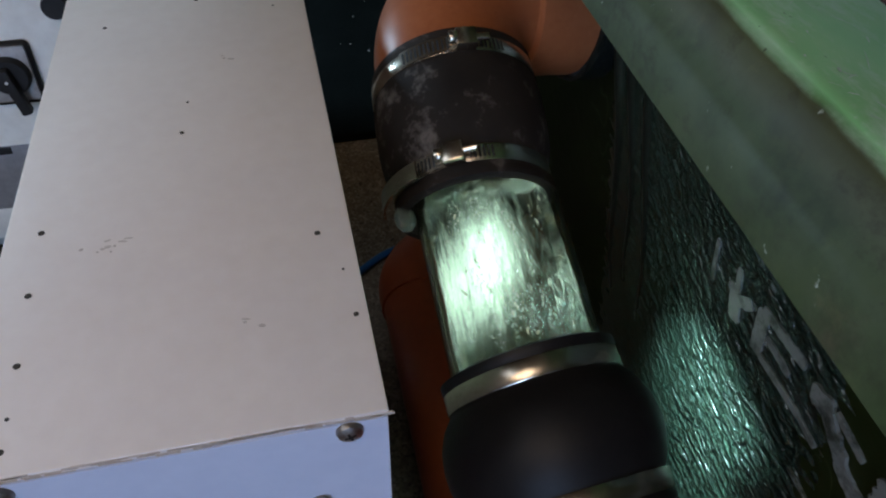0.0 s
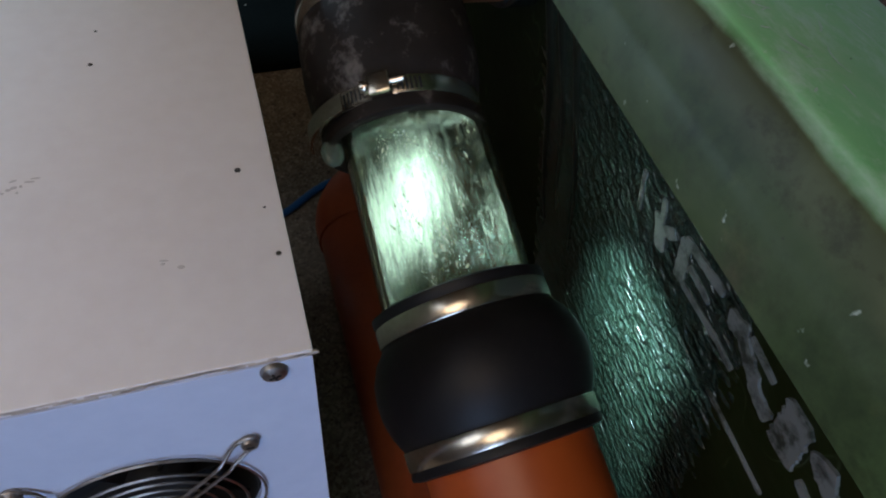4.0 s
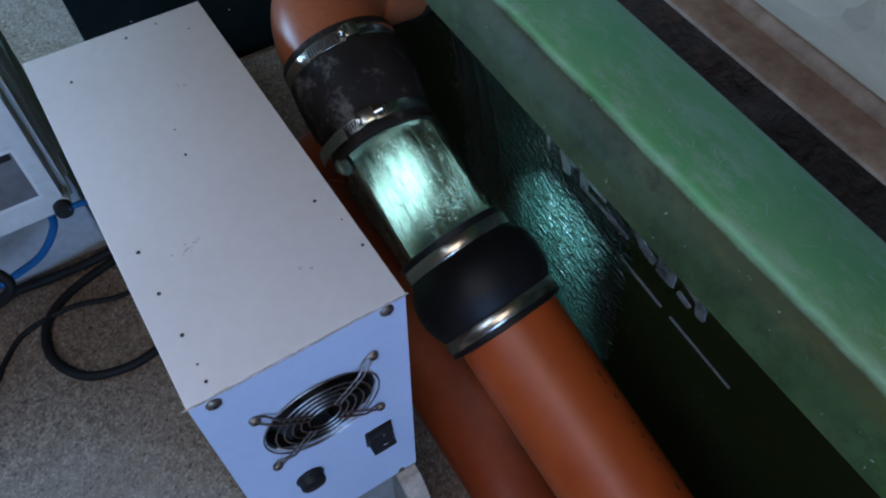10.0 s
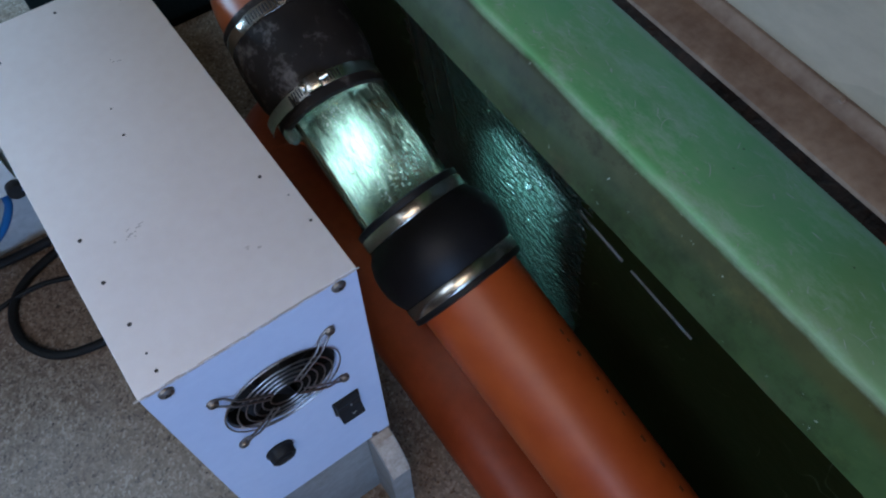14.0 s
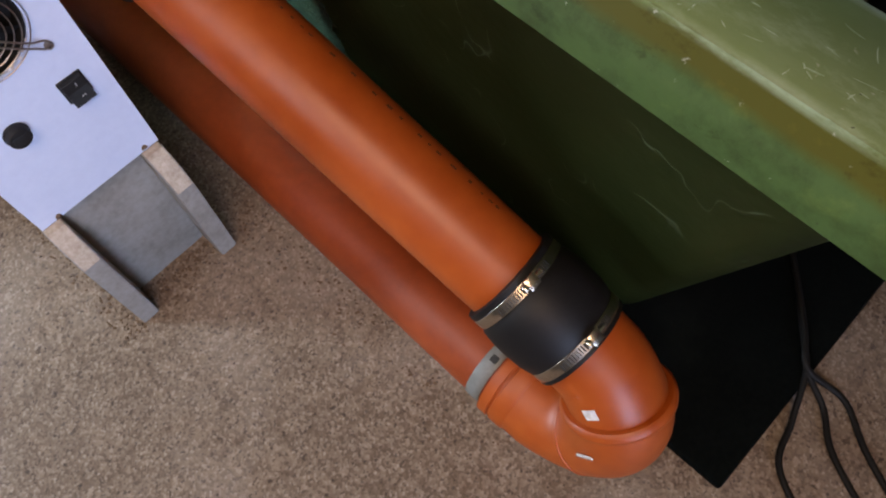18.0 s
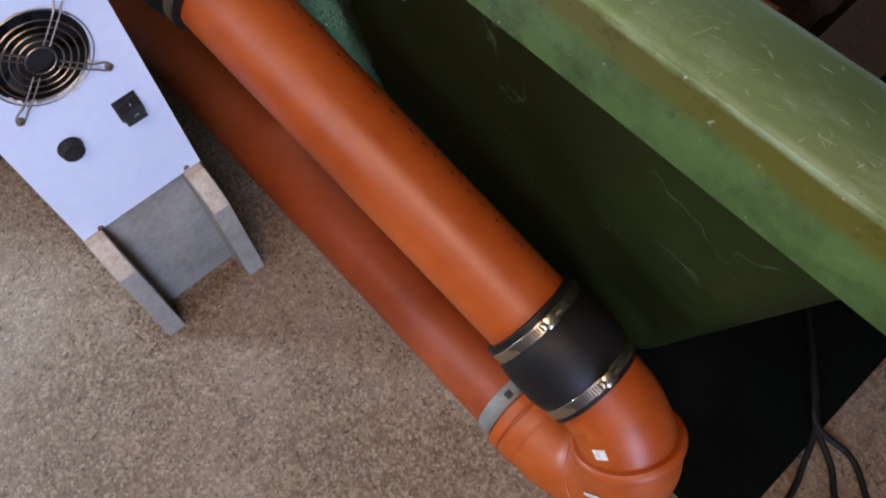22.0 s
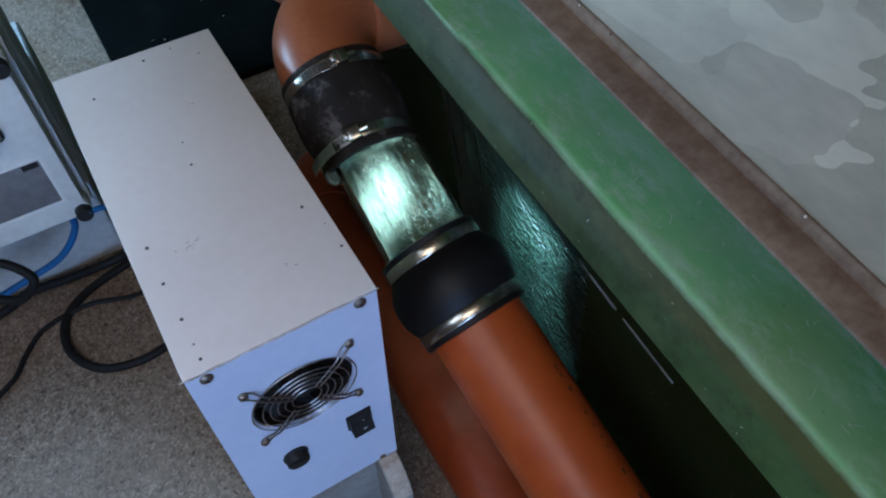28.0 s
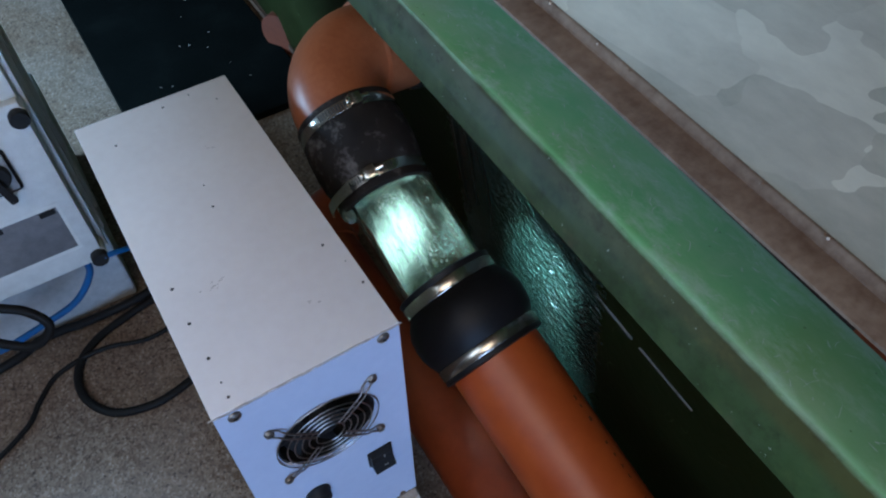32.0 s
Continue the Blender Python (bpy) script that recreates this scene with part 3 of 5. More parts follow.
def flange_point(i, y):
    """A point of the flange's section at y, with the slight waviness of hand lay-up."""
    x, z = FL[i]
    wob = 0.0016 * noise.noise((3.1 * y, 7.0 * i * 0.13, 0.5))
    lift = 0.0016 * noise.noise((3.1 * y, 7.0 * (-i % len(FL)) * 0.13, 0.5))
    return Vector((x + flange_skew(x) * y + wob, y, z + 0.7 * lift))


def flange_mesh(y0, y1, n):
    """The flange's section drawn along the tank."""
    bm = bmesh.new()
    m = len(FL)
    rows = [[bm.verts.new(flange_point(i, y0 + (y1 - y0) * k / n)) for i in range(m)] for k in range(n + 1)]
    for a, b in zip(rows, rows[1:]):
        for i in range(m):
            bm.faces.new((a[i], a[(i + 1) % m], b[(i + 1) % m], b[i]))
    bm.faces.new(rows[0])
    bm.faces.new(rows[-1])
    return bm


def scratch_marks(count, u_range, turn_range, length_range, width_range):
    """Thin curved scratches and nicks lying on the flange's flat top; u runs across it, from crease to rim."""
    bm = bmesh.new()
    for k in range(count):
        y, u = random.uniform(-0.95, 0.75), random.uniform(*u_range)
        turn, curl = radians(random.uniform(*turn_range)), random.gauss(0, 60)
        length, width = random.uniform(*length_range), random.uniform(*width_range)
        n = 6
        lines = ([], [])
        for j in range(n + 1):
            w = 0.5 * width * math.sin(math.pi * (0.12 + 0.76 * j / n))
            side = Vector((-math.sin(turn), math.cos(turn)))
            for line, sign in zip(lines, (1, -1)):
                uu, yy = u + side.x * w * sign / 0.082, y + side.y * w * sign
                line.append(bm.verts.new(flange_point(7, yy).lerp(flange_point(8, yy), uu) + Vector((0, 0, 0.0003))))
            u += math.cos(turn) * length / n / 0.082
            y += math.sin(turn) * length / n
            turn += curl * length / n
            if not -0.02 < u < 1.02:
                break
        for j in range(len(lines[0]) - 1):
            bm.faces.new((lines[0][j], lines[0][j + 1], lines[1][j + 1], lines[1][j]))
    return bm


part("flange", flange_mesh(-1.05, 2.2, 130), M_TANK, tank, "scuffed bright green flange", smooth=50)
random.seed(61)
for label, args in (("fine pale scratches", (150, (0.02, 0.98), (0, 180), (0.004, 0.020), (0.0003, 0.0009))), ("pale nicks along the crease", (120, (-0.02, 0.14), (-40, 60), (0.002, 0.007), (0.0004, 0.0011))), ("short rubbed marks", (130, (0.1, 0.95), (40, 140), (0.002, 0.009), (0.0006, 0.0018)))):
    tagged(part("scratching", scratch_marks(*args), M_SCRATCH, tank, label), kind="stuff")
part("bottom", block(0.345, 1.15, -0.5, 2.2, 0.02, 0.035), M_INSIDE, tank)

# the lettering and lines on the tank's side, as plain bars
bars = thing("lettering", label="worn white lettering on the tank's side", category="lettering")


def wall_bar(y0, z0, y1, z1, w):
    """A flat brush stroke on the tank's side from one place to another, with an uneven edge."""
    bm = bmesh.new()
    a, b = Vector((y0, z0)), Vector((y1, z1))
    side = Vector((-(b - a).y, (b - a).x)).normalized() * w / 2
    n = max(4, int((b - a).length / 0.0025))
    ways = [a + (b - a) * k / n for k in range(n + 1)]
    ends = [0.72 if k in (0, n) else 1.0 for k in range(n + 1)]
    left = [p + side * e * (1 + 0.35 * noise.noise((p.x * 260, p.y * 260, 1.0))) for p, e in zip(ways, ends)]
    right = [p - side * e * (1 + 0.35 * noise.noise((p.x * 260, p.y * 260, 4.0))) for p, e in zip(ways, ends)]
    rim = left + right[::-1]
    outer = [bm.verts.new((wall_x_at(z) + SK * y - 0.0022, y, z)) for y, z in rim]
    inner = [bm.verts.new((wall_x_at(z) + SK * y + 0.001, y, z)) for y, z in rim]
    m = len(rim)
    for k in range(n):
        bm.faces.new((outer[k], outer[k + 1], outer[m - 2 - k], outer[m - 1 - k]))
    for k in range(m):
        bm.faces.new((outer[k], outer[(k + 1) % m], inner[(k + 1) % m], inner[k]))
    return bm


for y0, z0, y1, z1, w in ((0.1203, 0.5637, 0.1188, 0.5248, 0.0045), (0.0905, 0.566, 0.089, 0.546, 0.006), (0.0935, 0.549, 0.0850, 0.5215, 0.012), (0.0868, 0.540, 0.0716, 0.5524, 0.009),
                          (0.0600, 0.562, 0.0143, 0.5655, 0.0085), (0.0585, 0.5615, 0.0575, 0.5240, 0.0125), (0.0500, 0.5465, 0.0234, 0.5440, 0.0065), (0.0535, 0.5262, 0.0055, 0.5275, 0.0058), (0.0066, 0.5278, -0.0129, 0.5236, 0.0045),
                          (-0.0022, 0.4811, -0.0723, 0.4749, 0.0030), (0.0045, 0.5580, -0.0150, 0.5620, 0.016), (-0.0110, 0.5590, -0.0325, 0.5400, 0.0125), (-0.0296, 0.5395, -0.0510, 0.5315, 0.0130), (-0.0164, 0.5662, -0.0430, 0.5604, 0.0045),
                          (-0.0665, 0.5690, -0.0663, 0.5235, 0.0225), (-0.0823, 0.5552, -0.1000, 0.5640, 0.0100), (-0.0870, 0.5565, -0.1115, 0.5460, 0.0145), (-0.0843, 0.5275, -0.1016, 0.5224, 0.0070),
                          (-0.1120, 0.5460, -0.1150, 0.5230, 0.0120), (-0.0850, 0.4745, -0.1700, 0.4690, 0.0018)):
    part("stroke", wall_bar(y0, z0, y1, z1, w), M_OLDPAINT, bars)

# galvanised cover on a rusty frame, standing in the tank and reaching out over the flange
cover = thing("cover", label="galvanised sheet cover on a rusty steel frame", category="cover")
CS = 0.028
part("rail", prism([(0.1040, 0.9020), (0.1040, 0.9042), (0.1055, 0.9050), (0.1225, 0.9062), (0.1240, 0.9110), (0.1255, 0.9122), (0.1272, 0.9120), (0.1280, 0.9103), (0.1280, 0.9048), (0.1085, 0.9020)], -0.95, 2.1, skew=CS), M_RUST, cover, "rusty brown steel edge rail")
part("sheet", prism([(0.1272, 0.9102), (0.3270, 0.9128), (0.3270, 0.9113), (0.1272, 0.9086)], -0.95, 2.1, skew=CS), M_ZINC, cover, "spangled galvanised sheet")
part("far_strip", prism([(0.3270, 0.907), (0.3270, 0.918), (0.366, 0.918), (0.366, 0.907)], -0.95, 2.1, skew=CS), M_RAW, cover, "pale wooden edge strip")
for y in (-0.9, 2.05):
    part("cross_bar", block(0.14, 0.36, y, y + 0.03, 0.895, 0.9072), M_RUST, cover)
    part("post", block(0.50, 0.53, y + 0.45 if y < 0 else y, y + 0.48 if y < 0 else y + 0.03, 0.036, 0.91), M_RUST, cover)
    part("bracket", block(0.34, 0.53, y + 0.45 if y < 0 else y, y + 0.48 if y < 0 else y + 0.03, 0.894, 0.9065), M_RUST, cover)
random.seed(4)
for k in range(34):
    bm = bmesh.new()
    bmesh.ops.create_icosphere(bm, subdivisions=1, radius=random.uniform(0.0006, 0.0014))
    y = random.uniform(-0.55, 0.5)
    part("rust_flake", bm, M_RUST if k % 3 else M_EDGE, cover, m=Matrix.Translation((random.uniform(0.1240, 0.1275) + CS * y, y, 0.9122)))

def bed_mesh():
    """Lumpy dark filling inside the tank."""
    bm = bmesh.new()
    nx, ny = 22, 70
    rows = []
    for j in range(ny + 1):
        y = -0.5 + 2.6 * j / ny
        row = []
        for i in range(nx + 1):
            x = 0.272 + 0.6 * i / nx + SK * y
            row.append(bm.verts.new((x, y, 0.50 + 0.035 * noise.noise((x * 14, y * 14, 0)) + 0.02 * noise.noise((x * 40, y * 40, 3)))))
        rows.append(row)
    for a, b in zip(rows, rows[1:]):
        for i in range(nx):
            bm.faces.new((a[i], a[i + 1], b[i + 1], b[i]))
    edge = [rows[0], [r[-1] for r in rows], rows[-1][::-1], [r[0] for r in rows][::-1]]
    for line in edge:
        low = [bm.verts.new((v.co.x + (0.075 if v.co.x < 0.4 else 0), v.co.y + (0.12 if v.co.y < -0.4 else 0), 0.034)) for v in line]
        for k in range(len(line) - 1):
            bm.faces.new((line[k], line[k + 1], low[k + 1], low[k]))
    return bm


media = mesh_ob("filter_bed", bed_mesh(), M_BED, 60)
tagged(media, "dark rusty filter bed inside the tank", "filter bed")
inner = thing("drain_pipe", label="orange drain pipe inside the tank", category="pipe")
part("tube", sweep([(0.36, -0.50, 0.545), (0.36, -0.22, 0.545)], 0.05, 32), M_PIPE, inner)

tagged(mesh_ob("floor_mat", block(0.2, 1.2, -0.785, 0.3, 0.0, 0.018, 0.003), M_MAT), "thick black rubber mat under the tank", "mat")
tagged(mesh_ob("black_board", block(-0.083, 0.335, 1.03, 1.785, 0.0, 0.02, 0.003), M_MAT), "flat black board lying on the floor", "board")

# ---- the pipe run ----
A = Vector((0.1572, -0.5, 0.2512))
D = Vector((-0.0770, 0.9196, 0.3853)).normalized()
RX = D.cross(Vector((0, 0, 1))).normalized()
RY = RX.cross(D) * -1.0


def along(s, dx=0.0, dy=0.0):
    """The pose on the sloping pipe's axis at s metres: z along it, x to its right, y to its underside."""
    p = A + D * s + RX * dx + RY * dy
    return Matrix.Translation(p) @ Matrix((RX, RY, D)).transposed().to_4x4()


def tube_profile(r, wall, length, lip=0.001):
    return [(r - wall, 0), (r - lip, 0), (r, lip), (r, length - lip), (r - lip, length), (r - wall, length)]


def at_angle(r, deg, z):
    """A pose on a round body: deg from the top side to the right; y points outwards, z along the body, x round it."""
    t = radians(deg)
    out = Vector((math.sin(t), -math.cos(t), 0))
    rnd = Vector((0, 0, 1)).cross(out) * -1.0
    return Matrix.Translation((out.x * r, out.y * r, z)) @ Matrix((rnd, out, Vector((0, 0, 1)))).transposed().to_4x4()


def surface_bar(r, deg0, deg1, z0, z1, h=0.0008):
    """A thin plate bent on a round body."""
    bm = bmesh.new()
    n = max(2, int(abs(deg1 - deg0) / 5) + 1)
    rows = []
    for k in range(n + 1):
        t = radians(deg0 + (deg1 - deg0) * k / n)
        o = Vector((math.sin(t), -math.cos(t), 0))
        rows.append([bm.verts.new(o * rr + Vector((0, 0, z))) for rr, z in ((r - 0.001, z0), (r + h, z0), (r + h, z1), (r - 0.001, z1))])
    for a, b in zip(rows, rows[1:]):
        for i in range(4):
            bm.faces.new((a[i], a[(i + 1) % 4], b[(i + 1) % 4], b[i]))
    bm.faces.new(rows[0])
    bm.faces.new(rows[-1])
    return bm


def clamp(ob, r, z, turn, slots=True, tail=0.0, m=None):
    """A worm-drive clamp: band, slots, screw housing, screw."""
    local = m or Matrix()
    band = part("clamp_band", lathe([(r - 0.001, z - 0.0062), (r + 0.0006, z - 0.0062), (r + 0.0011, z - 0.0055), (r + 0.0011, z + 0.0055), (r + 0.0006, z + 0.0062), (r - 0.001, z + 0.0062)], 72, closed=True), M_STEEL, ob, "stainless steel clamp band", m=local)
    if not slots:
        return band
    # the free end of the band lies over it, with its row of slots
    part("band_end", surface_bar(r + 0.0012, turn - 44, turn - 6, z - 0.006, z + 0.006), M_STEEL, band)
    for k in range(11):
        d = turn - 42 + 3.0 * k
        part("slot", surface_bar(r + 0.0021, d, d + 1.3, z - 0.0042, z + 0.0042, 0.0002), M_SLOT, band)
    for k in range(6):
        d = turn + 10 + 3.0 * k
        part("slot", surface_bar(r + 0.0009, d, d + 1.3, z - 0.0042, z + 0.0042, 0.0004), M_SLOT, band)
    hb = block(-0.0075, 0.0075, -0.001, 0.0085, -0.0072, 0.0072, 0.0018)
    part("housing", hb, M_STEEL, band, "steel screw housing", m=at_angle(r + 0.001, turn, z))
    scr = lathe([(0.0, -0.0135), (0.0028, -0.0135), (0.0028, 0.009), (0.0046, 0.0092), (0.005, 0.0105), (0.005, 0.0135), (0.0044, 0.0145), (0.0, 0.0145)], 16)
    part("screw", scr, M_STEEL, band, "slotted steel screw", m=at_angle(r + 0.0062, turn + 2, z) @ Matrix.Rotation(radians(90), 4, "Y"))
    return band


pipe = thing("drain_pipe", along(0.03), label="sloping orange plastic drain pipe", category="pipe")
part("tube", lathe(tube_profile(0.0548, 0.004, 0.53), 80, closed=True), M_PIPE, pipe)
random.seed(7)
z = 0.07
while z < 0.43:
    n = random.uniform(0.003, 0.009)
    if random.random() < 0.75:
        part("print_bar", surface_bar(0.0548, 33, 33 + random.uniform(2.5, 5.0), z, z + n, 0.0002), M_PRINT, pipe)
    z += n + random.uniform(0.003, 0.012)
low = thing("drain_pipe", label="orange plastic drain pipe lying on the floor", category="pipe")
part("tube", lathe(tube_profile(0.055, 0.004, 1.06), 80, closed=True), M_PIPELOW, low, m=Matrix.Translation((0.122, -0.5, 0.055)) @ Matrix.Rotation(radians(-90), 4, "X") @ Matrix.Rotation(radians(0.5), 4, "Y"))
band = part("band", lathe([(0.0545, -0.011), (0.0562, -0.011), (0.0568, -0.010), (0.0568, 0.010), (0.0562, 0.011), (0.0545, 0.011)], 64, closed=True), M_BAND, low, "flat grey band", m=Matrix.Translation((0.122, -0.482, 0.055)) @ Matrix.Rotation(radians(-90), 4, "X"))
part("band_mark", surface_bar(0.0568, -18, -8, -0.006, 0.004, 0.0003), M_SLOT, band)


def coupling(m, profile, mat, label):
    """A rubber sleeve from (radius, place along it) pairs."""
    ob = thing("rubber_coupling", m, label=label, category="coupling", group="rubber couplings on the pipe run")
    inner = [(profile[-1][0] - 0.0035, profile[-1][1]), (profile[0][0] - 0.0035, profile[0][1])]
    part("sleeve", lathe(list(profile) + inner, 80, closed=True), mat, ob)
    return ob


c1 = coupling(along(-0.070), [(0.0585, 0), (0.0622, 0.0012), (0.0628, 0.0045), (0.0622, 0.006), (0.0622, 0.0195), (0.0640, 0.023), (0.0665, 0.036), (0.0672, 0.055), (0.0665, 0.074), (0.0640, 0.088), (0.0618, 0.0915), (0.0618, 0.1055), (0.0625, 0.107), (0.062, 0.1120), (0.0585, 0.113)],
              M_RUBBER, "black rubber coupling with two steel clamps above the bend")
clamp(c1, 0.0622, 0.0128, -8)
clamp(c1, 0.0618, 0.0985, -10)
c2 = coupling(along(0.541), [(0.0582, 0), (0.0625, 0.0012), (0.063, 0.004), (0.0622, 0.006), (0.0622, 0.020), (0.0632, 0.0215), (0.0672, 0.030), (0.0700, 0.041), (0.0705, 0.052), (0.0690, 0.064), (0.0645, 0.075), (0.0590, 0.082), (0.0575, 0.0845), (0.0575, 0.098), (0.0588, 0.100), (0.0588, 0.104), (0.0555, 0.1055)],
              M_RUBBER, "bulging black rubber coupling under the clear tube")
clamp(c2, 0.0622, 0.013, 0, slots=False)
clamp(c2, 0.0575, 0.0912, 0, slots=False)
UP = along(0.763) @ Matrix.Rotation(radians(7.0), 4, "Y")
c3 = coupling(UP, [(0.0540, -0.004), (0.0565, -0.0025), (0.0572, 0.004), (0.0562, 0.006), (0.0562, 0.020), (0.0580, 0.023), (0.0612, 0.034), (0.0628, 0.050), (0.0630, 0.075), (0.0622, 0.086), (0.0612, 0.089), (0.0612, 0.103), (0.0618, 0.105), (0.0612, 0.110), (0.0575, 0.112)],
              M_DIRTY, "dusty black rubber coupling above the clear tube")
clamp(c3, 0.0562, 0.013, -22)
clamp(c3, 0.0612, 0.096, -2)
# the loose end of the lower clamp sticks out to the side
part("loose_band", surface_bar(0.0645, -104, -46, 0.003, 0.015, 0.001), M_STEEL, c3, "loose end of a steel band")
bm = bmesh.new()
bmesh.ops.create_icosphere(bm, subdivisions=2, radius=0.008, matrix=Matrix.Diagonal((0.5, 1.0, 1.3, 1)))
part("sealant_lump", bm, M_SEAL, c3, "translucent lump of sealant", m=at_angle(0.0535, -80, -0.009))

# the clear tube, its water and its lamp
TUBE = along(0.632) @ Matrix.Rotation(radians(3.5), 4, "Y")
clear = thing("clear_tube", TUBE, label="clear tube with churning lit water inside", category="tube")
g = part("glass", lathe(tube_profile(0.0512, 0.0035, 0.143), 80, closed=True), M_GLASS, clear, "yellowish clear tube")
g.visible_shadow = False


def water_mesh():
    """Streaming water: a round body with long ripples along the flow."""
    bm = bmesh.new()
    n, m = 110, 60
    rows = []
    for j in range(m + 1):
        z = 0.002 + 0.139 * j / m
        row = []
        for k in range(n):
            t = 2 * math.pi * k / n
            p = Vector((math.cos(t), math.sin(t), 0))
            q = (p.x * 7.0, p.y * 7.0, z * 24.0)
            q2 = (p.x * 17.0, p.y * 17.0, z * 55.0)
            r = 0.0436 + 0.0032 * noise.noise(q) + 0.0018 * noise.noise(q2)
            row.append(bm.verts.new((p.x * r, p.y * r, z)))
        rows.append(row)
    for a, b in zip(rows, rows[1:]):
        for k in range(n):
            bm.faces.new((a[k], a[(k + 1) % n], b[(k + 1) % n], b[k]))
    bm.faces.new(rows[0])
    bm.faces.new(rows[-1])
    return bm


w = part("water", water_mesh(), M_WATER, clear, "streaming water", smooth=180)
w.visible_shadow = False
random.seed(11)
bm = bmesh.new()
for k in range(64):
    # threads of bubbles drawn out along the stream, which slants from one side of the tube to the other
    z = random.uniform(0.02, 0.132)
    t = random.gauss(-34 + 240 * (0.08 - z), 15) if k % 5 < 3 else random.gauss(4, 17)
    depth = 0.0455 - random.choice((0.0, 0.0, 0.006, 0.013))
    drift = random.gauss(170, 90)
    for j in range(random.randint(4, 15)):
        size = random.uniform(0.00015, 0.00042) * (2.2 if random.random() < 0.1 else 1)
        m = at_angle(depth, t + random.gauss(0, 1.6), z) @ Matrix.Rotation(radians(random.gauss(8, 22)), 4, "Y") @ Matrix.Diagonal((size * random.uniform(0.5, 1.3), size * 0.5, size * random.uniform(1.0, 5.0), 1))
        bmesh.ops.create_icosphere(bm, subdivisions=1, radius=1.0, matrix=m)
        z -= random.uniform(0.0008, 0.0035)
        t += drift * 0.0022
        if z < 0.004:
            break
for k in range(110):
    # a cloud of fine bubbles round the lamp, added to imitate its soft bloom
    size = random.uniform(0.0002, 0.0006)
    p = Vector((-0.014 + random.gauss(0, 0.009), -0.024 + random.gauss(0, 0.006), 0.079 + random.gauss(0, 0.021)))
    if p.xy.length < 0.040 and 0.005 < p.z < 0.136:
        bmesh.ops.create_icosphere(bm, subdivisions=1, radius=size, matrix=Matrix.Translation(p) @ Matrix.Diagonal((1, 1, random.uniform(1, 3.5), 1)))
foam = part("foam", bm, M_BUBBLE, clear, "white foam flecks in the stream", smooth=180)
tagged(foam, kind="stuff")
foam.visible_shadow = False
bm = lathe([(0.0, -0.064), (0.014, -0.060), (0.025, -0.044), (0.031, -0.016), (0.031, 0.012), (0.025, 0.040), (0.014, 0.056), (0.0, 0.060)], 32)
lamp = part("lamp", bm, M_LAMP, clear, "glowing lamp inside the tube", m=Matrix.Translation((-0.013, -0.002, 0.080)) @ Matrix.Rotation(radians(10), 4, "Y"))
lamp.visible_shadow = False
data = bpy.data.lights.new("tube_lamp", "SPOT")
data.energy, data.color, data.shadow_soft_size, data.spot_size, data.spot_blend = 25.0, (0.74, 0.95, 1.0), 0.010, radians(66), 1.0
spot_at = TUBE @ Vector((-0.004, -0.026, 0.078))
new("tube_lamp", data).matrix_world = look(spot_at, Vector((0.284, 0.042, 0.298)))


def arc(start, way, toward, radius, angle, n=12):
    """Points on an arc that leaves start along way and bends toward a side by angle degrees."""
    c = start + toward * radius
    return [c - toward * radius * math.cos(radians(angle) * k / n) + way * radius * math.sin(radians(angle) * k / n) for k in range(n + 1)]


bend = thing("pipe_bend", label="tan orange pipe elbow that turns into the tank", category="pipe bend")
D3 = (UP.to_3x3() @ Vector((0, 0, 1))).normalized()
s0 = UP @ Vector((0, 0, 0.085))
side = Vector((1.0, 0.10, -0.12))
turn = (side - D3 * side.dot(D3)).normalized()
pts = [s0, s0 + D3 * 0.012] + arc(s0 + D3 * 0.036, D3, turn, 0.070, 88, 18)
tail = (pts[-1] - pts[-2]).normalized()
part("elbow", sweep(pts + [pts[-1] + tail * 0.01], 0.0572, 56), M_PIPE2, bend)
part("socket", sweep([pts[-1] - tail * 0.004, pts[-1] - tail * 0.001, pts[-1] + tail * 0.055], [0.0575, 0.0615, 0.0615], 56), M_PIPE2, bend, "wider socket end")
ring = [pts[-1] + tail * 0.05, pts[-1] + tail * 0.053, pts[-1] + tail * 0.075]
part("sealing_ring", sweep(ring, [0.0625, 0.067, 0.067], 48), M_SEALBLACK, bend, "glossy black sealing ring")
part("spigot", sweep([pts[-1] + tail * 0.07, pts[-1] + tail * 0.16], 0.055, 40), M_PIPE2, bend)

# sealant that ran down the tank's side under the elbow
runs = thing("sealant_runs", label="glossy dark sealant runs on the tank wall", category="sealant")
random.seed(21)
for k in range(3):
    y = 0.25 + 0.03 * k + random.uniform(-0.006, 0.006)
    z1, z0 = 0.63 + random.uniform(-0.02, 0.02), random.uniform(0.24, 0.40)
    run = []
    for j in range(9):
        zz = z1 + (z0 - z1) * j / 8
        run.append((wall_x_at(zz) + SK * y + 0.003, y + 0.005 * math.sin(j * 0.9 + k) - 0.02 * j / 8, zz))
    part("run", sweep(smooth_path(run, 4), [0.0085 * (1 - 0.45 * i / 33) for i in range(33)], 10), M_RUNS, runs)

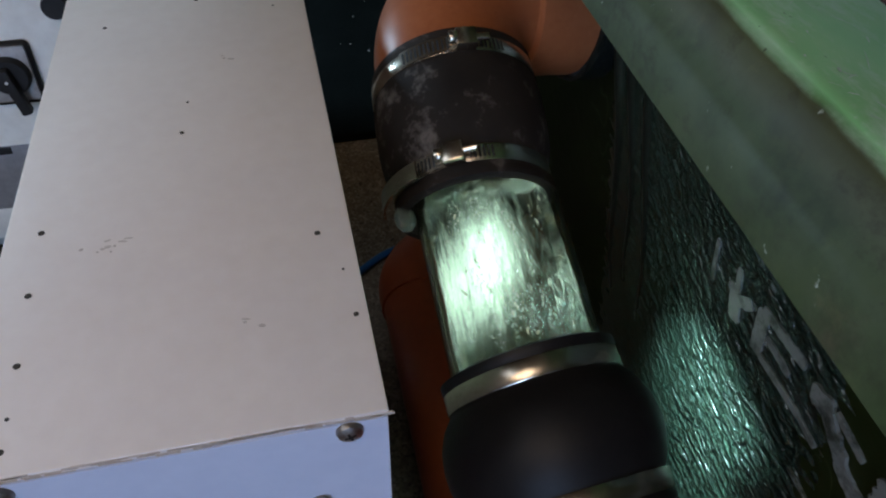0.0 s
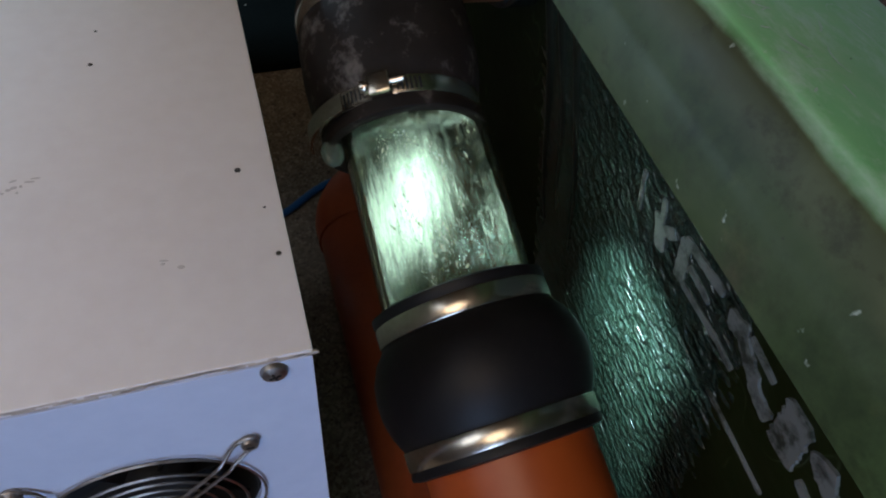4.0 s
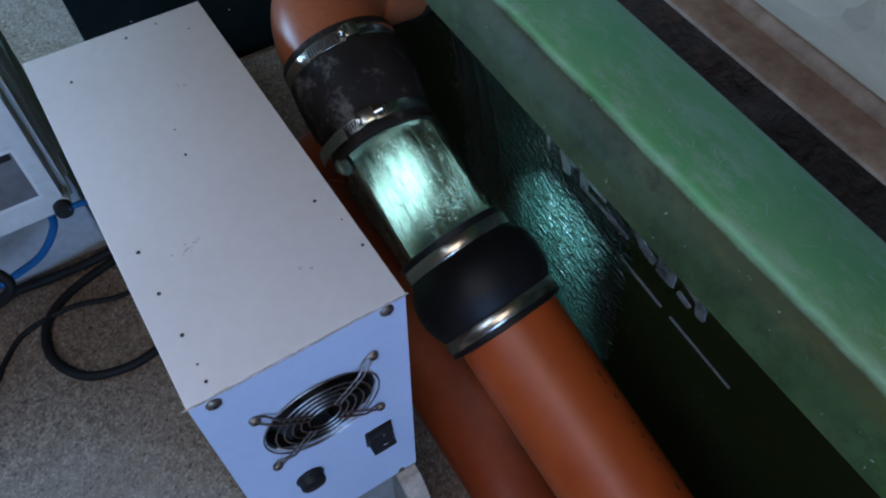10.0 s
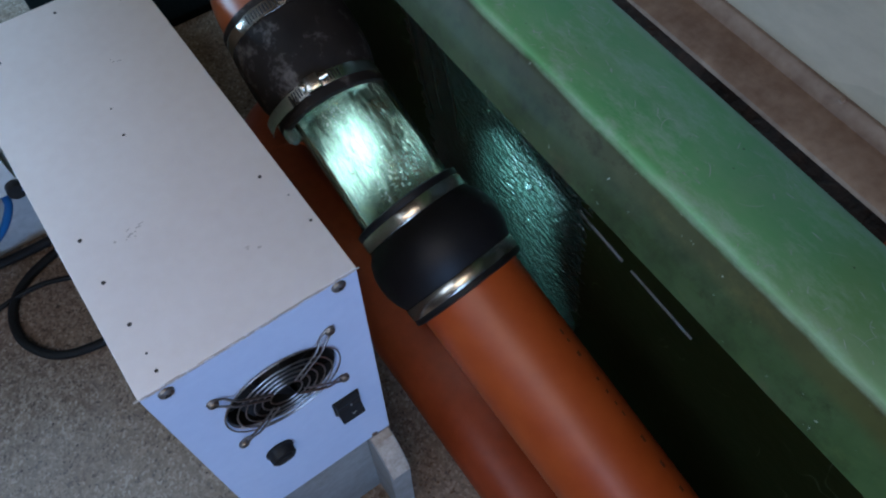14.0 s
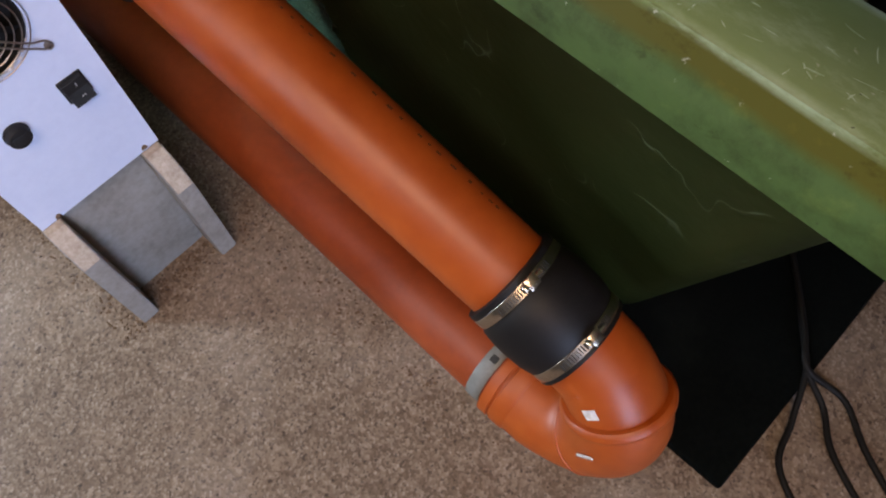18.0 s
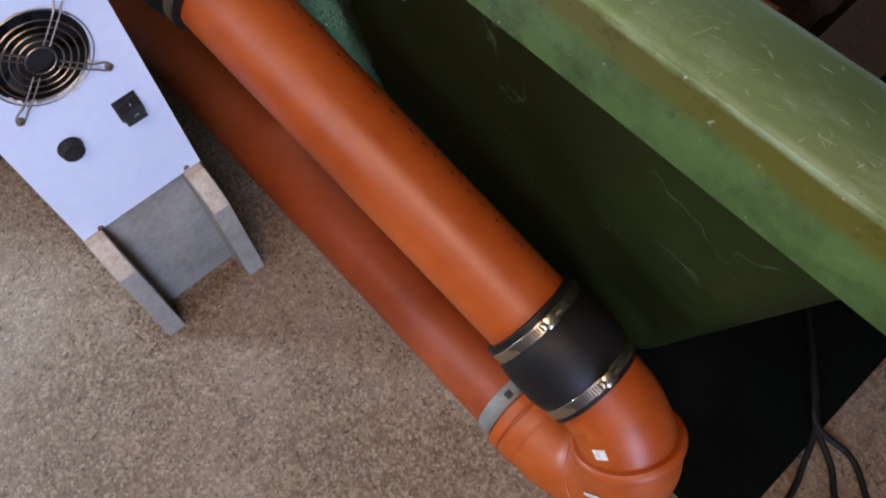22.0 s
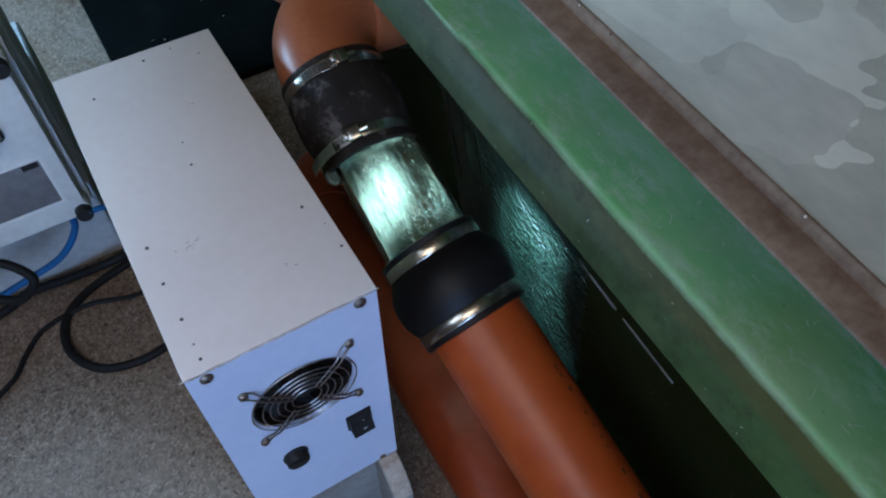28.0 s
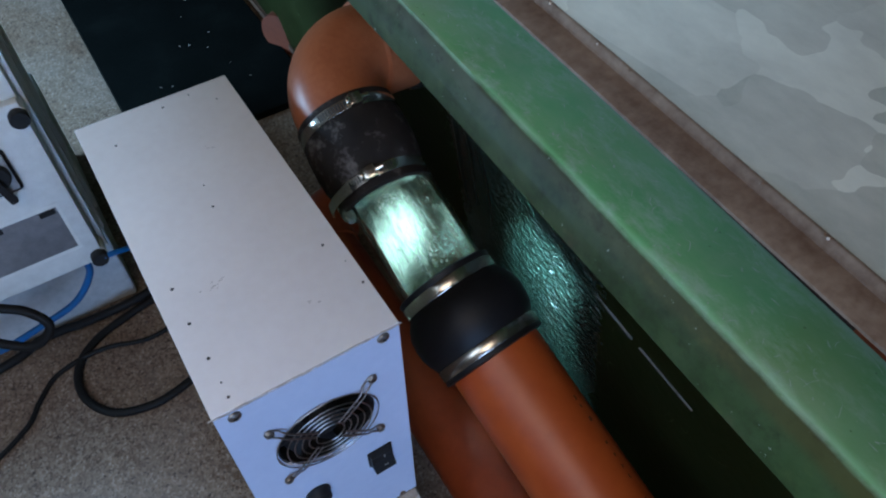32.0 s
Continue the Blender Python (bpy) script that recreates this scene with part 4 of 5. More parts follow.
ubend = thing("pipe_bend", label="orange plastic return bend at the end of the pipes", category="pipe bend")
UC, UR = Vector((0, -0.560, 0.137)), 0.082
pts = [Vector((0.122, -0.500 - 0.014 * k, 0.055)) for k in range(4)]
for k in range(29):
    th = radians(-90 - 157 * k / 28)
    pts.append(Vector((0.122 + 0.041 * k / 28, UC.y + UR * math.cos(th), UC.z + UR * math.sin(th))))
pts.append(A + D * -0.055)
part("elbow", sweep(pts[:27], 0.0600, 56), M_PIPE, ubend)
part("elbow", sweep(pts[25:], 0.0565, 56), M_PIPE, ubend)
part("socket", sweep([pts[0] + Vector((0, 0.004, 0)), pts[0] + Vector((0, 0.003, 0)), pts[0] + Vector((0, -0.010, 0)), pts[0] + Vector((0, -0.012, 0)), pts[0] + Vector((0, -0.014, 0)), pts[0] + Vector((0, -0.016, 0)), pts[0] + Vector((0, -0.034, 0)), pts[0] + Vector((0, -0.038, 0))],
                     [0.057, 0.0625, 0.0625, 0.0585, 0.0585, 0.0625, 0.0625, 0.0605], 56), M_PIPE, ubend, "socket with a dark joint")
for a, b, r in ((25, 27, 0.0662), (12, 13, 0.0618)):
    mid = [pts[a] + (pts[b] - pts[a]) * f for f in (0.0, 0.2, 0.5, 0.8, 1.0)]
    part("bead", sweep(mid, [r - 0.004, r - 0.0008, r, r - 0.0008, r - 0.004], 56), M_PIPE, ubend)
way = (pts[30] - pts[28]).normalized()
across = way.cross(Vector((0, 0, 1))).normalized()
at_bend = Matrix.Translation(pts[29]) @ Matrix((across, across.cross(way) * -1.0, way)).transposed().to_4x4()
part("sticker", surface_bar(0.0566, -66, -50, -0.009, 0.004, 0.0004), M_STICKER, ubend, "torn white sticker", m=at_bend)
part("sticker", block(-0.0012, 0.0012, -0.015, 0.015, -0.0022, 0.0022, 0.0004), M_STICKER, ubend, "white paper strip", m=Matrix.Translation((0.0850, -0.642, 0.150)) @ Matrix.Rotation(radians(8), 4, "Z") @ Matrix.Rotation(radians(-58), 4, "X"))

backbend = thing("pipe_bend", label="orange plastic elbow at the far end of the floor pipe", category="pipe bend")
pts = [Vector((0.1315, 0.54, 0.055)), Vector((0.1316, 0.555, 0.055))] + arc(Vector((0.1317, 0.56, 0.055)), Vector((0, 1, 0)), Vector((1, 0, 0)), 0.07, 87, 12)
part("elbow", sweep(pts, 0.0585, 40), M_PIPELOW, backbend)

farpipe = thing("drain_pipe", label="orange drain pipe on the floor behind the black board", category="pipe")
# the dark orange carries this pipe's shade in its colour
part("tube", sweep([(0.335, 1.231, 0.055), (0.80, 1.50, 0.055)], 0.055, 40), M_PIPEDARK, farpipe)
part("clip", sweep([(0.425, 1.284, 0.055), (0.438, 1.2915, 0.055)], 0.0575, 40), M_SLEEVE, farpipe, "pale plastic clip")

# ---- the white box on its stand ----
BX0, BX1, BZ0, BZ1, BY1 = -0.175, 0.002, 0.243, 0.6235, 0.407
case = thing("power_box", label="white melamine power box with a fan grille", category="box")
part("side_panel", block(BX0 + 0.001, BX0 + 0.009, 0.0, BY1, BZ0 + 0.008, BZ1 - 0.0035, 0.0006), M_WHITE, case)
part("side_panel", block(BX1 - 0.009, BX1 - 0.001, 0.0, BY1, BZ0 + 0.008, BZ1 - 0.0035, 0.0006), M_WHITE, case)
part("back_panel", block(BX0 + 0.009, BX1 - 0.009, BY1 - 0.008, BY1, BZ0 + 0.008, BZ1 - 0.0035, 0.0006), M_WHITE, case)
part("bottom_panel", block(BX0 + 0.001, BX1 - 0.001, 0.0, BY1, BZ0, BZ0 + 0.008, 0.0006), M_WHITE, case)
part("inner_case", block(BX0 + 0.012, BX1 - 0.012, 0.06, BY1 - 0.012, BZ0 + 0.010, BZ1 - 0.008), M_DARK, case, "dark inside of the box")
top = part("top_panel", block(BX0, BX1, -0.004, BY1 + 0.001, BZ1 - 0.003, BZ1 + 0.001, 0.0008), M_WHITE, case, "white top panel with a chipped front edge")
bm = bmesh.new()
random.seed(5)
for k in range(60):
    x = BX0 + (BX1 - BX0) * (k + random.random()) / 60
    bmesh.ops.create_cube(bm, size=1, matrix=Matrix.Translation((x, -0.0038, BZ1 - 0.001 + random.uniform(-0.0015, 0.0012))) @ Matrix.Diagonal((random.uniform(0.004, 0.012), 0.0010, random.uniform(0.0004, 0.0013), 1)))
part("chipped_edge", bm, M_EDGE, top, "chipped brownish edge")


def front_panel():
    """The front sheet with a round hole for the fan."""
    bm = bmesh.new()
    cx, cz, r = FANX, FANZ, 0.0525
    n = 64
    hole = [(cx + r * math.cos(2 * math.pi * k / n), cz + r * math.sin(2 * math.pi * k / n)) for k in range(n)]
    outer = []
    for k in range(n):
        dx, dz = math.cos(2 * math.pi * k / n), math.sin(2 * math.pi * k / n)
        f = min(((BX1 - 0.0005 - cx) / dx if dx > 1e-6 else 9), ((BX0 + 0.0005 - cx) / dx if dx < -1e-6 else 9), ((BZ1 - 0.0035 - cz) / dz if dz > 1e-6 else 9), ((BZ0 - cz) / dz if dz < -1e-6 else 9))
        outer.append((cx + f * dx, cz + f * dz))
    for x, z in ((BX0 + 0.0005, BZ0), (BX1 - 0.0005, BZ0), (BX0 + 0.0005, BZ1 - 0.0035), (BX1 - 0.0005, BZ1 - 0.0035)):
        k = min(range(n), key=lambda i: (outer[i][0] - x) ** 2 + (outer[i][1] - z) ** 2)
        outer[k] = (x, z)
    for y, flip in ((-0.0045, 0), (-0.0005, 1)):
        a = [bm.verts.new((x, y, z)) for x, z in hole]
        b = [bm.verts.new((x, y, z)) for x, z in outer]
        if not flip:
            fa, fb = a, b
        for k in range(n):
            bm.faces.new((a[k], a[(k + 1) % n], b[(k + 1) % n], b[k]))
    for p, q in ((fa, a), (fb, b)):
        for k in range(n):
            bm.faces.new((p[k], p[(k + 1) % n], q[(k + 1) % n], q[k]))
    return bm


FANX, FANZ = -0.0855, 0.5065
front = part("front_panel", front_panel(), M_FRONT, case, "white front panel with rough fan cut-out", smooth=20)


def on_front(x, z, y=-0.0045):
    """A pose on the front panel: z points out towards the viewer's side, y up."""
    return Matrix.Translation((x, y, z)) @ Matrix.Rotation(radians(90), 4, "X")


# screws: domed heads in the top corners, small dark ones along the foot
for x, z in ((-0.1575, 0.6135), (-0.0155, 0.6145)):
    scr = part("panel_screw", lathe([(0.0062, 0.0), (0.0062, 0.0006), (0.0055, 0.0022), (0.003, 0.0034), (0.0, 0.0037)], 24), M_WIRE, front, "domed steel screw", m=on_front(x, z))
    for turn in (0, 90):
        part("cross_slot", block(-0.0026, 0.0026, -0.0005, 0.0005, 0.0032, 0.0039), M_SLOT, scr, m=Matrix.Rotation(radians(turn + 20), 4, "Z"))
for x, z in ((-0.149, 0.2475), (-0.0185, 0.2495)):
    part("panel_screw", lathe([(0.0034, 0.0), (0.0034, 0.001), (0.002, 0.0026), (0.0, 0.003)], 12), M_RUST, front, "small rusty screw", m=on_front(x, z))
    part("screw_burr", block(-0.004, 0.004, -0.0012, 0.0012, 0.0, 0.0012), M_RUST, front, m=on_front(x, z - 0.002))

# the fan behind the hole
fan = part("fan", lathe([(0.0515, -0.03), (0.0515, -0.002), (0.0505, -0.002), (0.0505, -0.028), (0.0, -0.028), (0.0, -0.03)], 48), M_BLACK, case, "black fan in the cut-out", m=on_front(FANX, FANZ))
part("hub", lathe([(0.021, -0.027), (0.021, -0.009), (0.0195, -0.007), (0.0, -0.007)], 32), M_BLACK, fan)
for k in range(7):
    bm = bmesh.new()
    a = [Vector((0.019, 0, -0.024)), Vector((0.0495, 0.004, -0.022)), Vector((0.046, 0.021, -0.009)), Vector((0.0175, 0.009, -0.011))]
    lo = [bm.verts.new(p) for p in a]
    hi = [bm.verts.new(p + Vector((0, 0, 0.0014))) for p in a]
    bm.faces.new(lo)
    bm.faces.new(hi)
    for i in range(4):
        bm.faces.new((lo[i], lo[(i + 1) % 4], hi[(i + 1) % 4], hi[i]))
    part("fan_blade", bm, M_BLADE, fan, m=Matrix.Rotation(2 * math.pi * k / 7, 4, "Z"))

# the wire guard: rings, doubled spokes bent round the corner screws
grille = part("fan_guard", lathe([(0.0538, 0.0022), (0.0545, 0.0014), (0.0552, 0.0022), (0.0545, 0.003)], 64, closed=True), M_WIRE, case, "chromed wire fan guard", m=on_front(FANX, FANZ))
for r in (0.0150, 0.0225, 0.0300, 0.0375, 0.0450):
    part("guard_ring", lathe([(r - 0.0008, 0.0048), (r, 0.0040), (r + 0.0008, 0.0048), (r, 0.0056)], 56, closed=True), M_WIRE, grille)
for k in range(4):
    ang = radians(45 + 90 * k)
    d, n = Vector((math.cos(ang), math.sin(ang), 0)), Vector((-math.sin(ang), math.cos(ang), 0))
    up = Vector((0, 0, 1))
    line = [d * 0.018 + n * 0.0032 + up * 0.0062, d * 0.05 + n * 0.0032 + up * 0.0062, d * 0.058 + n * 0.0034 + up * 0.0045, d * 0.066 + n * 0.0046 + up * 0.0022, d * 0.0725 + n * 0.0046 + up * 0.0018, d * 0.0782 + n * 0.0018 + up * 0.0018,
            d * 0.0782 - n * 0.0018 + up * 0.0018, d * 0.0725 - n * 0.0046 + up * 0.0018, d * 0.066 - n * 0.0046 + up * 0.0022, d * 0.058 - n * 0.0034 + up * 0.0045, d * 0.05 - n * 0.0032 + up * 0.0062, d * 0.018 - n * 0.0032 + up * 0.0062]
    part("guard_spoke", sweep(smooth_path(line, 4), 0.0010, 8), M_WIRE, grille)
    scr = part("guard_screw", lathe([(0.0044, 0.0), (0.0044, 0.0034), (0.0038, 0.0046), (0.0, 0.005)], 16), M_WIRE, grille, m=Matrix.Translation(d * 0.0742))
    part("cross_slot", block(-0.002, 0.002, -0.0004, 0.0004, 0.0046, 0.0053), M_SLOT, scr)
# rough lower rim of the cut-out, where the paint has chipped
random.seed(9)
for k in range(22):
    ang = radians(random.uniform(205, 335))
    rr = random.uniform(0.0505, 0.0535)
    bm = bmesh.new()
    bmesh.ops.create_icosphere(bm, subdivisions=1, radius=1, matrix=Matrix.Diagonal((random.uniform(0.0012, 0.004), random.uniform(0.0008, 0.002), 0.0006, 1)))
    part("paint_chip", bm, M_EDGE if k % 3 else M_WHITE, front, m=on_front(FANX + rr * math.cos(ang), FANZ + rr * math.sin(ang)) @ Matrix.Rotation(ang + math.pi / 2, 4, "Z"))

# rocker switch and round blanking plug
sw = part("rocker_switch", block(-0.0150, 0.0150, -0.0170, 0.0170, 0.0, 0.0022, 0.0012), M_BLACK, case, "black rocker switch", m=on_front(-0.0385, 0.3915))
rk = bmesh.new()
outline = [(-0.0150, 0.002), (0.0150, 0.002), (0.0150, 0.0085), (0.0, 0.0072), (-0.0150, 0.0145)]
va = [rk.verts.new((-0.0128, y, z)) for y, z in outline]
vb = [rk.verts.new((0.0128, y, z)) for y, z in outline]
rk.faces.new(va)
rk.faces.new(vb)
for k in range(5):
    rk.faces.new((va[k], va[(k + 1) % 5], vb[(k + 1) % 5], vb[k]))
bmesh.ops.bevel(rk, geom=rk.edges[:], offset=0.0007, segments=1, affect="EDGES")
rocker = part("rocker", rk, M_BLACK, sw)
part("off_mark", lathe([(0.0017, -0.0002), (0.0025, -0.0002), (0.0025, 0.0003), (0.0017, 0.0003)], 20, closed=True), M_WHITEMARK, sw, "white circle mark", m=Matrix.Translation((0.002, -0.0075, 0.0111)) @ Matrix.Rotation(radians(26), 4, "X"))
part("on_mark", block(-0.0005, 0.0005, -0.0022, 0.0022, -0.0002, 0.0003), M_WHITEMARK, sw, "white line mark", m=Matrix.Translation((0.002, 0.0085, 0.0083)))
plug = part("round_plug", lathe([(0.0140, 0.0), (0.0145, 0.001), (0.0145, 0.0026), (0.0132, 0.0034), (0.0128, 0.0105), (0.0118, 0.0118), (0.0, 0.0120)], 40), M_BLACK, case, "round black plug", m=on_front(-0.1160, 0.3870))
part("plug_face", block(-0.0090, 0.0090, -0.0065, 0.0065, 0.0119, 0.0132, 0.001), M_BLACK, plug)

# screw holes and smudges on the top panel
TOPZ = BZ1 + 0.001
for x, y, r in ((-0.143, 0.358, 0.0018), (-0.079, 0.391, 0.0019), (-0.047, 0.396, 0.0013), (-0.157, 0.140, 0.0022), (-0.157, 0.095, 0.0021), (-0.1555, 0.052, 0.0021), (-0.155, 0.024, 0.0012), (-0.155, 0.008, 0.0018),
                (-0.087, 0.217, 0.0017), (-0.084, 0.250, 0.0011), (-0.016, 0.112, 0.0020), (-0.004, 0.052, 0.0017), (-0.0062, 0.083, 0.0008), (-0.022, 0.372, 0.0011)):
    r *= 0.8
    part("screw_hole", lathe([(r, -0.0006), (r, 0.0003), (r * 0.6, 0.0004), (0.0, 0.0001)], 12), M_HOLE, top, m=Matrix.Translation((x, y, TOPZ)))

random.seed(17)
for x, y, n in ((-0.125, 0.124, 9), (-0.05, 0.06, 3), (-0.06, 0.3, 3)):
    for k in range(n):
        bm = lathe([(0.0012, 0.0), (0.001, 0.00025), (0.0, 0.0003)], 10)
        part("smudge", bm, M_SMUDGE, top, m=Matrix.Translation((x + random.gauss(0, 0.006), y + random.gauss(0, 0.003), TOPZ)) @ Matrix.Rotation(random.uniform(-0.4, 0.4), 4, "Z") @ Matrix.Diagonal((random.uniform(0.6, 2.2), random.uniform(0.3, 0.9), 1, 1)))

stand = thing("box_stand", label="grey painted board stand with chipped corners", category="stand")


def leg(x0, x1):
    """A side board with a cut front corner; the cut shows raw board."""
    prof = [(0.43, 0.0), (-0.047, 0.0), (-0.047, 0.186), (-0.040, 0.204), (-0.030, 0.226), (-0.016, 0.2425), (0.40, 0.2425), (0.43, 0.2425)]
    bm = bmesh.new()
    a = [bm.verts.new((x0, y, z)) for y, z in prof]
    b = [bm.verts.new((x1, y, z)) for y, z in prof]
    n = len(prof)
    bm.faces.new(a)
    bm.faces.new(b)
    for k in range(n):
        bm.faces.new((a[k], a[(k + 1) % n], b[(k + 1) % n], b[k]))
    bmesh.ops.bevel(bm, geom=bm.edges[:], offset=0.0016, segments=2, affect="EDGES")
    return bm


for x0, x1 in ((-0.176, -0.149), (-0.027, 0.0)):
    lg = part("leg", leg(x0, x1), M_GREY, stand)
    cut = bmesh.new()
    prof = [(-0.0478, 0.188), (-0.0408, 0.206), (-0.0308, 0.2275), (-0.0168, 0.2437), (-0.006, 0.2437), (-0.006, 0.238), (-0.020, 0.234), (-0.036, 0.204)]
    va = [cut.verts.new((x0 + 0.0015, y, z)) for y, z in prof]
    vb = [cut.verts.new((x1 - 0.0015, y, z)) for y, z in prof]
    cut.faces.new(va)
    cut.faces.new(vb)
    for k in range(len(prof)):
        cut.faces.new((va[k], va[(k + 1) % len(prof)], vb[(k + 1) % len(prof)], vb[k]))
    part("raw_corner", cut, M_RAW, lg, "chipped raw corner")
part("cross_panel", block(-0.149, -0.027, 0.004, 0.022, 0.0, 0.2425, 0.001), M_GREY, stand)
part("cross_panel", block(-0.149, -0.027, 0.385, 0.403, 0.0, 0.2425, 0.001), M_GREY, stand)

# ---- the grey cabinet on its plinth ----
# its unseen rear is lengthened to keep light off the gap behind the box
plinth = tagged(mesh_ob("plinth", block(-0.95, -0.215, 0.70, 1.15, 0.0, 0.235, 0.006), M_CONCRETE), "grey concrete plinth under the cabinet", "plinth")
CAB = Matrix.Translation((0, 0.553, 0)) @ Matrix.Rotation(radians(-4.5), 4, "X")
cab = thing("control_cabinet", CAB, label="grey control cabinet with a rotary switch", category="cabinet")
# extra unseen depth at the back, added to block light
part("body", block(-0.62, -0.222, 0.012, 0.38, 0.247, 0.64, 0.006), M_CASE, cab)
part("cover", block(-0.615, -0.224, -0.004, 0.012, 0.258, 0.558, 0.004), M_CASE, cab, "pale grey cover plate")
for y0, x1 in ((0.030, -0.214), (0.075, -0.208), (0.130, -0.204)):
    part("side_rib", block(-0.224, x1, y0, y0 + 0.030, 0.250, 0.635, 0.003), M_CASE, cab)
part("ledge", block(-0.62, -0.262, -0.010, 0.012, 0.561, 0.582, 0.004), M_CASE, cab)
part("ledge", block(-0.62, -0.270, -0.004, 0.012, 0.586, 0.64, 0.004), M_CASE, cab)
for z in (0.538, 0.268):
    col = part("corner_sleeve", lathe([(0.0125, -0.004), (0.0138, -0.003), (0.0138, 0.075), (0.0125, 0.077)], 32), M_SLEEVE, cab, "pale corner sleeve", m=Matrix.Translation((-0.232, 0.0, z)) @ Matrix.Rotation(radians(-90), 4, "X"))
    part("corner_knob", lathe([(0.0118, -0.018), (0.0128, -0.016), (0.0128, -0.004), (0.0120, -0.003)], 24), M_BLACK, col, "black corner knob")
bez = part("switch_plate", block(-0.026, 0.026, -0.034, 0.034, 0.0, 0.007, 0.006, 3), M_BLACK, cab, "square black rotary switch plate", m=Matrix.Translation((-0.296, -0.004, 0.470)) @ Matrix.Rotation(radians(90), 4, "X"))
part("plate_face", block(-0.022, 0.022, -0.030, 0.030, 0.0066, 0.0082, 0.002), M_PLATE, bez, "worn grey plate face")
part("dial", lathe([(0.0205, 0.007), (0.0205, 0.013), (0.018, 0.016), (0.0, 0.016)], 32), M_BLACK, bez)
part("lever", block(-0.0055, 0.0055, -0.040, 0.012, 0.014, 0.027, 0.003), M_BLACK, bez, "black switch lever", m=Matrix.Rotation(radians(12), 4, "Z"))
part("lever_mark", lathe([(0.0016, 0.0268), (0.0016, 0.0274), (0.0, 0.0275)], 10), M_WHITEMARK, bez)
slot = part("window", block(-0.60, -0.250, -0.0055, -0.0035, 0.302, 0.384, 0.001), M_WINDOW, cab, "dark recessed window strip")
part("window_frame", block(-0.605, -0.245, -0.0048, -0.0042, 0.296, 0.390), M_CASE, slot)
part("window_clip", block(-0.275, -0.253, -0.0068, -0.0052, 0.374, 0.3835, 0.001), M_BLACK, slot)
part("window_clip", block(-0.342, -0.326, -0.0068, -0.0052, 0.374, 0.383, 0.001), M_BLACK, slot)


def cable(name, points, r, mat, label, seg=10, steps=8):
    ob = mesh_ob(name, sweep(smooth_path(points, steps), r, seg), mat, 180)
    return tagged(ob, label, "cable", "cables lying on the floor" if "floor" in label else "cables at the cabinet")


cable("cable", [(-0.05, 0.69, 0.008), (-0.12, 0.675, 0.008), (-0.242, 0.654, 0.008), (-0.32, 0.627, 0.008), (-0.361, 0.582, 0.008), (-0.365, 0.52, 0.008), (-0.331, 0.467, 0.008), (-0.274, 0.447, 0.008), (-0.225, 0.45, 0.008), (-0.16, 0.47, 0.008), (-0.10, 0.50, 0.008)], 0.0075, M_CABLE, "thick black cable looped on the floor")
cable("cable", [(-0.08, 0.62, 0.005), (-0.217, 0.583, 0.005), (-0.31, 0.60, 0.014), (-0.392, 0.598, 0.005), (-0.435, 0.56, 0.005), (-0.468, 0.520, 0.005), (-0.565, 0.472, 0.005), (-0.70, 0.45, 0.005)], 0.0045, M_CABLE, "thin black cable on the floor")
cable("cable", [(-0.10, 0.70, 0.009), (-0.225, 0.668, 0.022), (-0.314, 0.678, 0.010), (-0.395, 0.684, 0.010), (-0.446, 0.666, 0.010), (-0.53, 0.655, 0.010), (-0.8, 0.63, 0.010)], 0.0085, M_CABLE, "thick black cable on the floor")
cable("cable", [(-0.43, 0.60, 0.262), (-0.399, 0.575, 0.247), (-0.363, 0.56, 0.227), (-0.344, 0.54, 0.197), (-0.376, 0.54, 0.168), (-0.417, 0.56, 0.179), (-0.449, 0.58, 0.209), (-0.50, 0.60, 0.235), (-0.54, 0.62, 0.26)], 0.0075, M_CABLE, "thick black cable looped below the cabinet")
cable("cable", [(-0.255, 0.60, 0.25), (-0.262, 0.605, 0.20), (-0.305, 0.61, 0.146), (-0.373, 0.62, 0.114), (-0.438, 0.63, 0.089), (-0.502, 0.64, 0.076), (-0.62, 0.65, 0.03), (-0.75, 0.65, 0.007)], 0.006, M_BLUE, "blue cable below the cabinet")
cable("cable", [(-0.226, 0.56, 0.27), (-0.20, 0.565, 0.262), (-0.17, 0.585, 0.23), (-0.13, 0.62, 0.12), (-0.10, 0.65, 0.02), (-0.04, 0.68, 0.006)], 0.0045, M_BLUE, "blue cable behind the box")
cable("cable", [(-0.62, 0.47, 0.006), (-0.575, 0.44, 0.006), (-0.549, 0.378, 0.006), (-0.54, 0.32, 0.006), (-0.535, 0.26, 0.006), (-0.56, 0.18, 0.006), (-0.64, 0.12, 0.006)], 0.006, M_CABLE, "black cable on the floor")
cable("cable", [(-0.05, 0.64, 0.006), (0.03, 0.655, 0.006), (0.12, 0.71, 0.006), (0.25, 0.72, 0.006)], 0.006, M_BLUE, "blue cable on the floor behind the pipe")
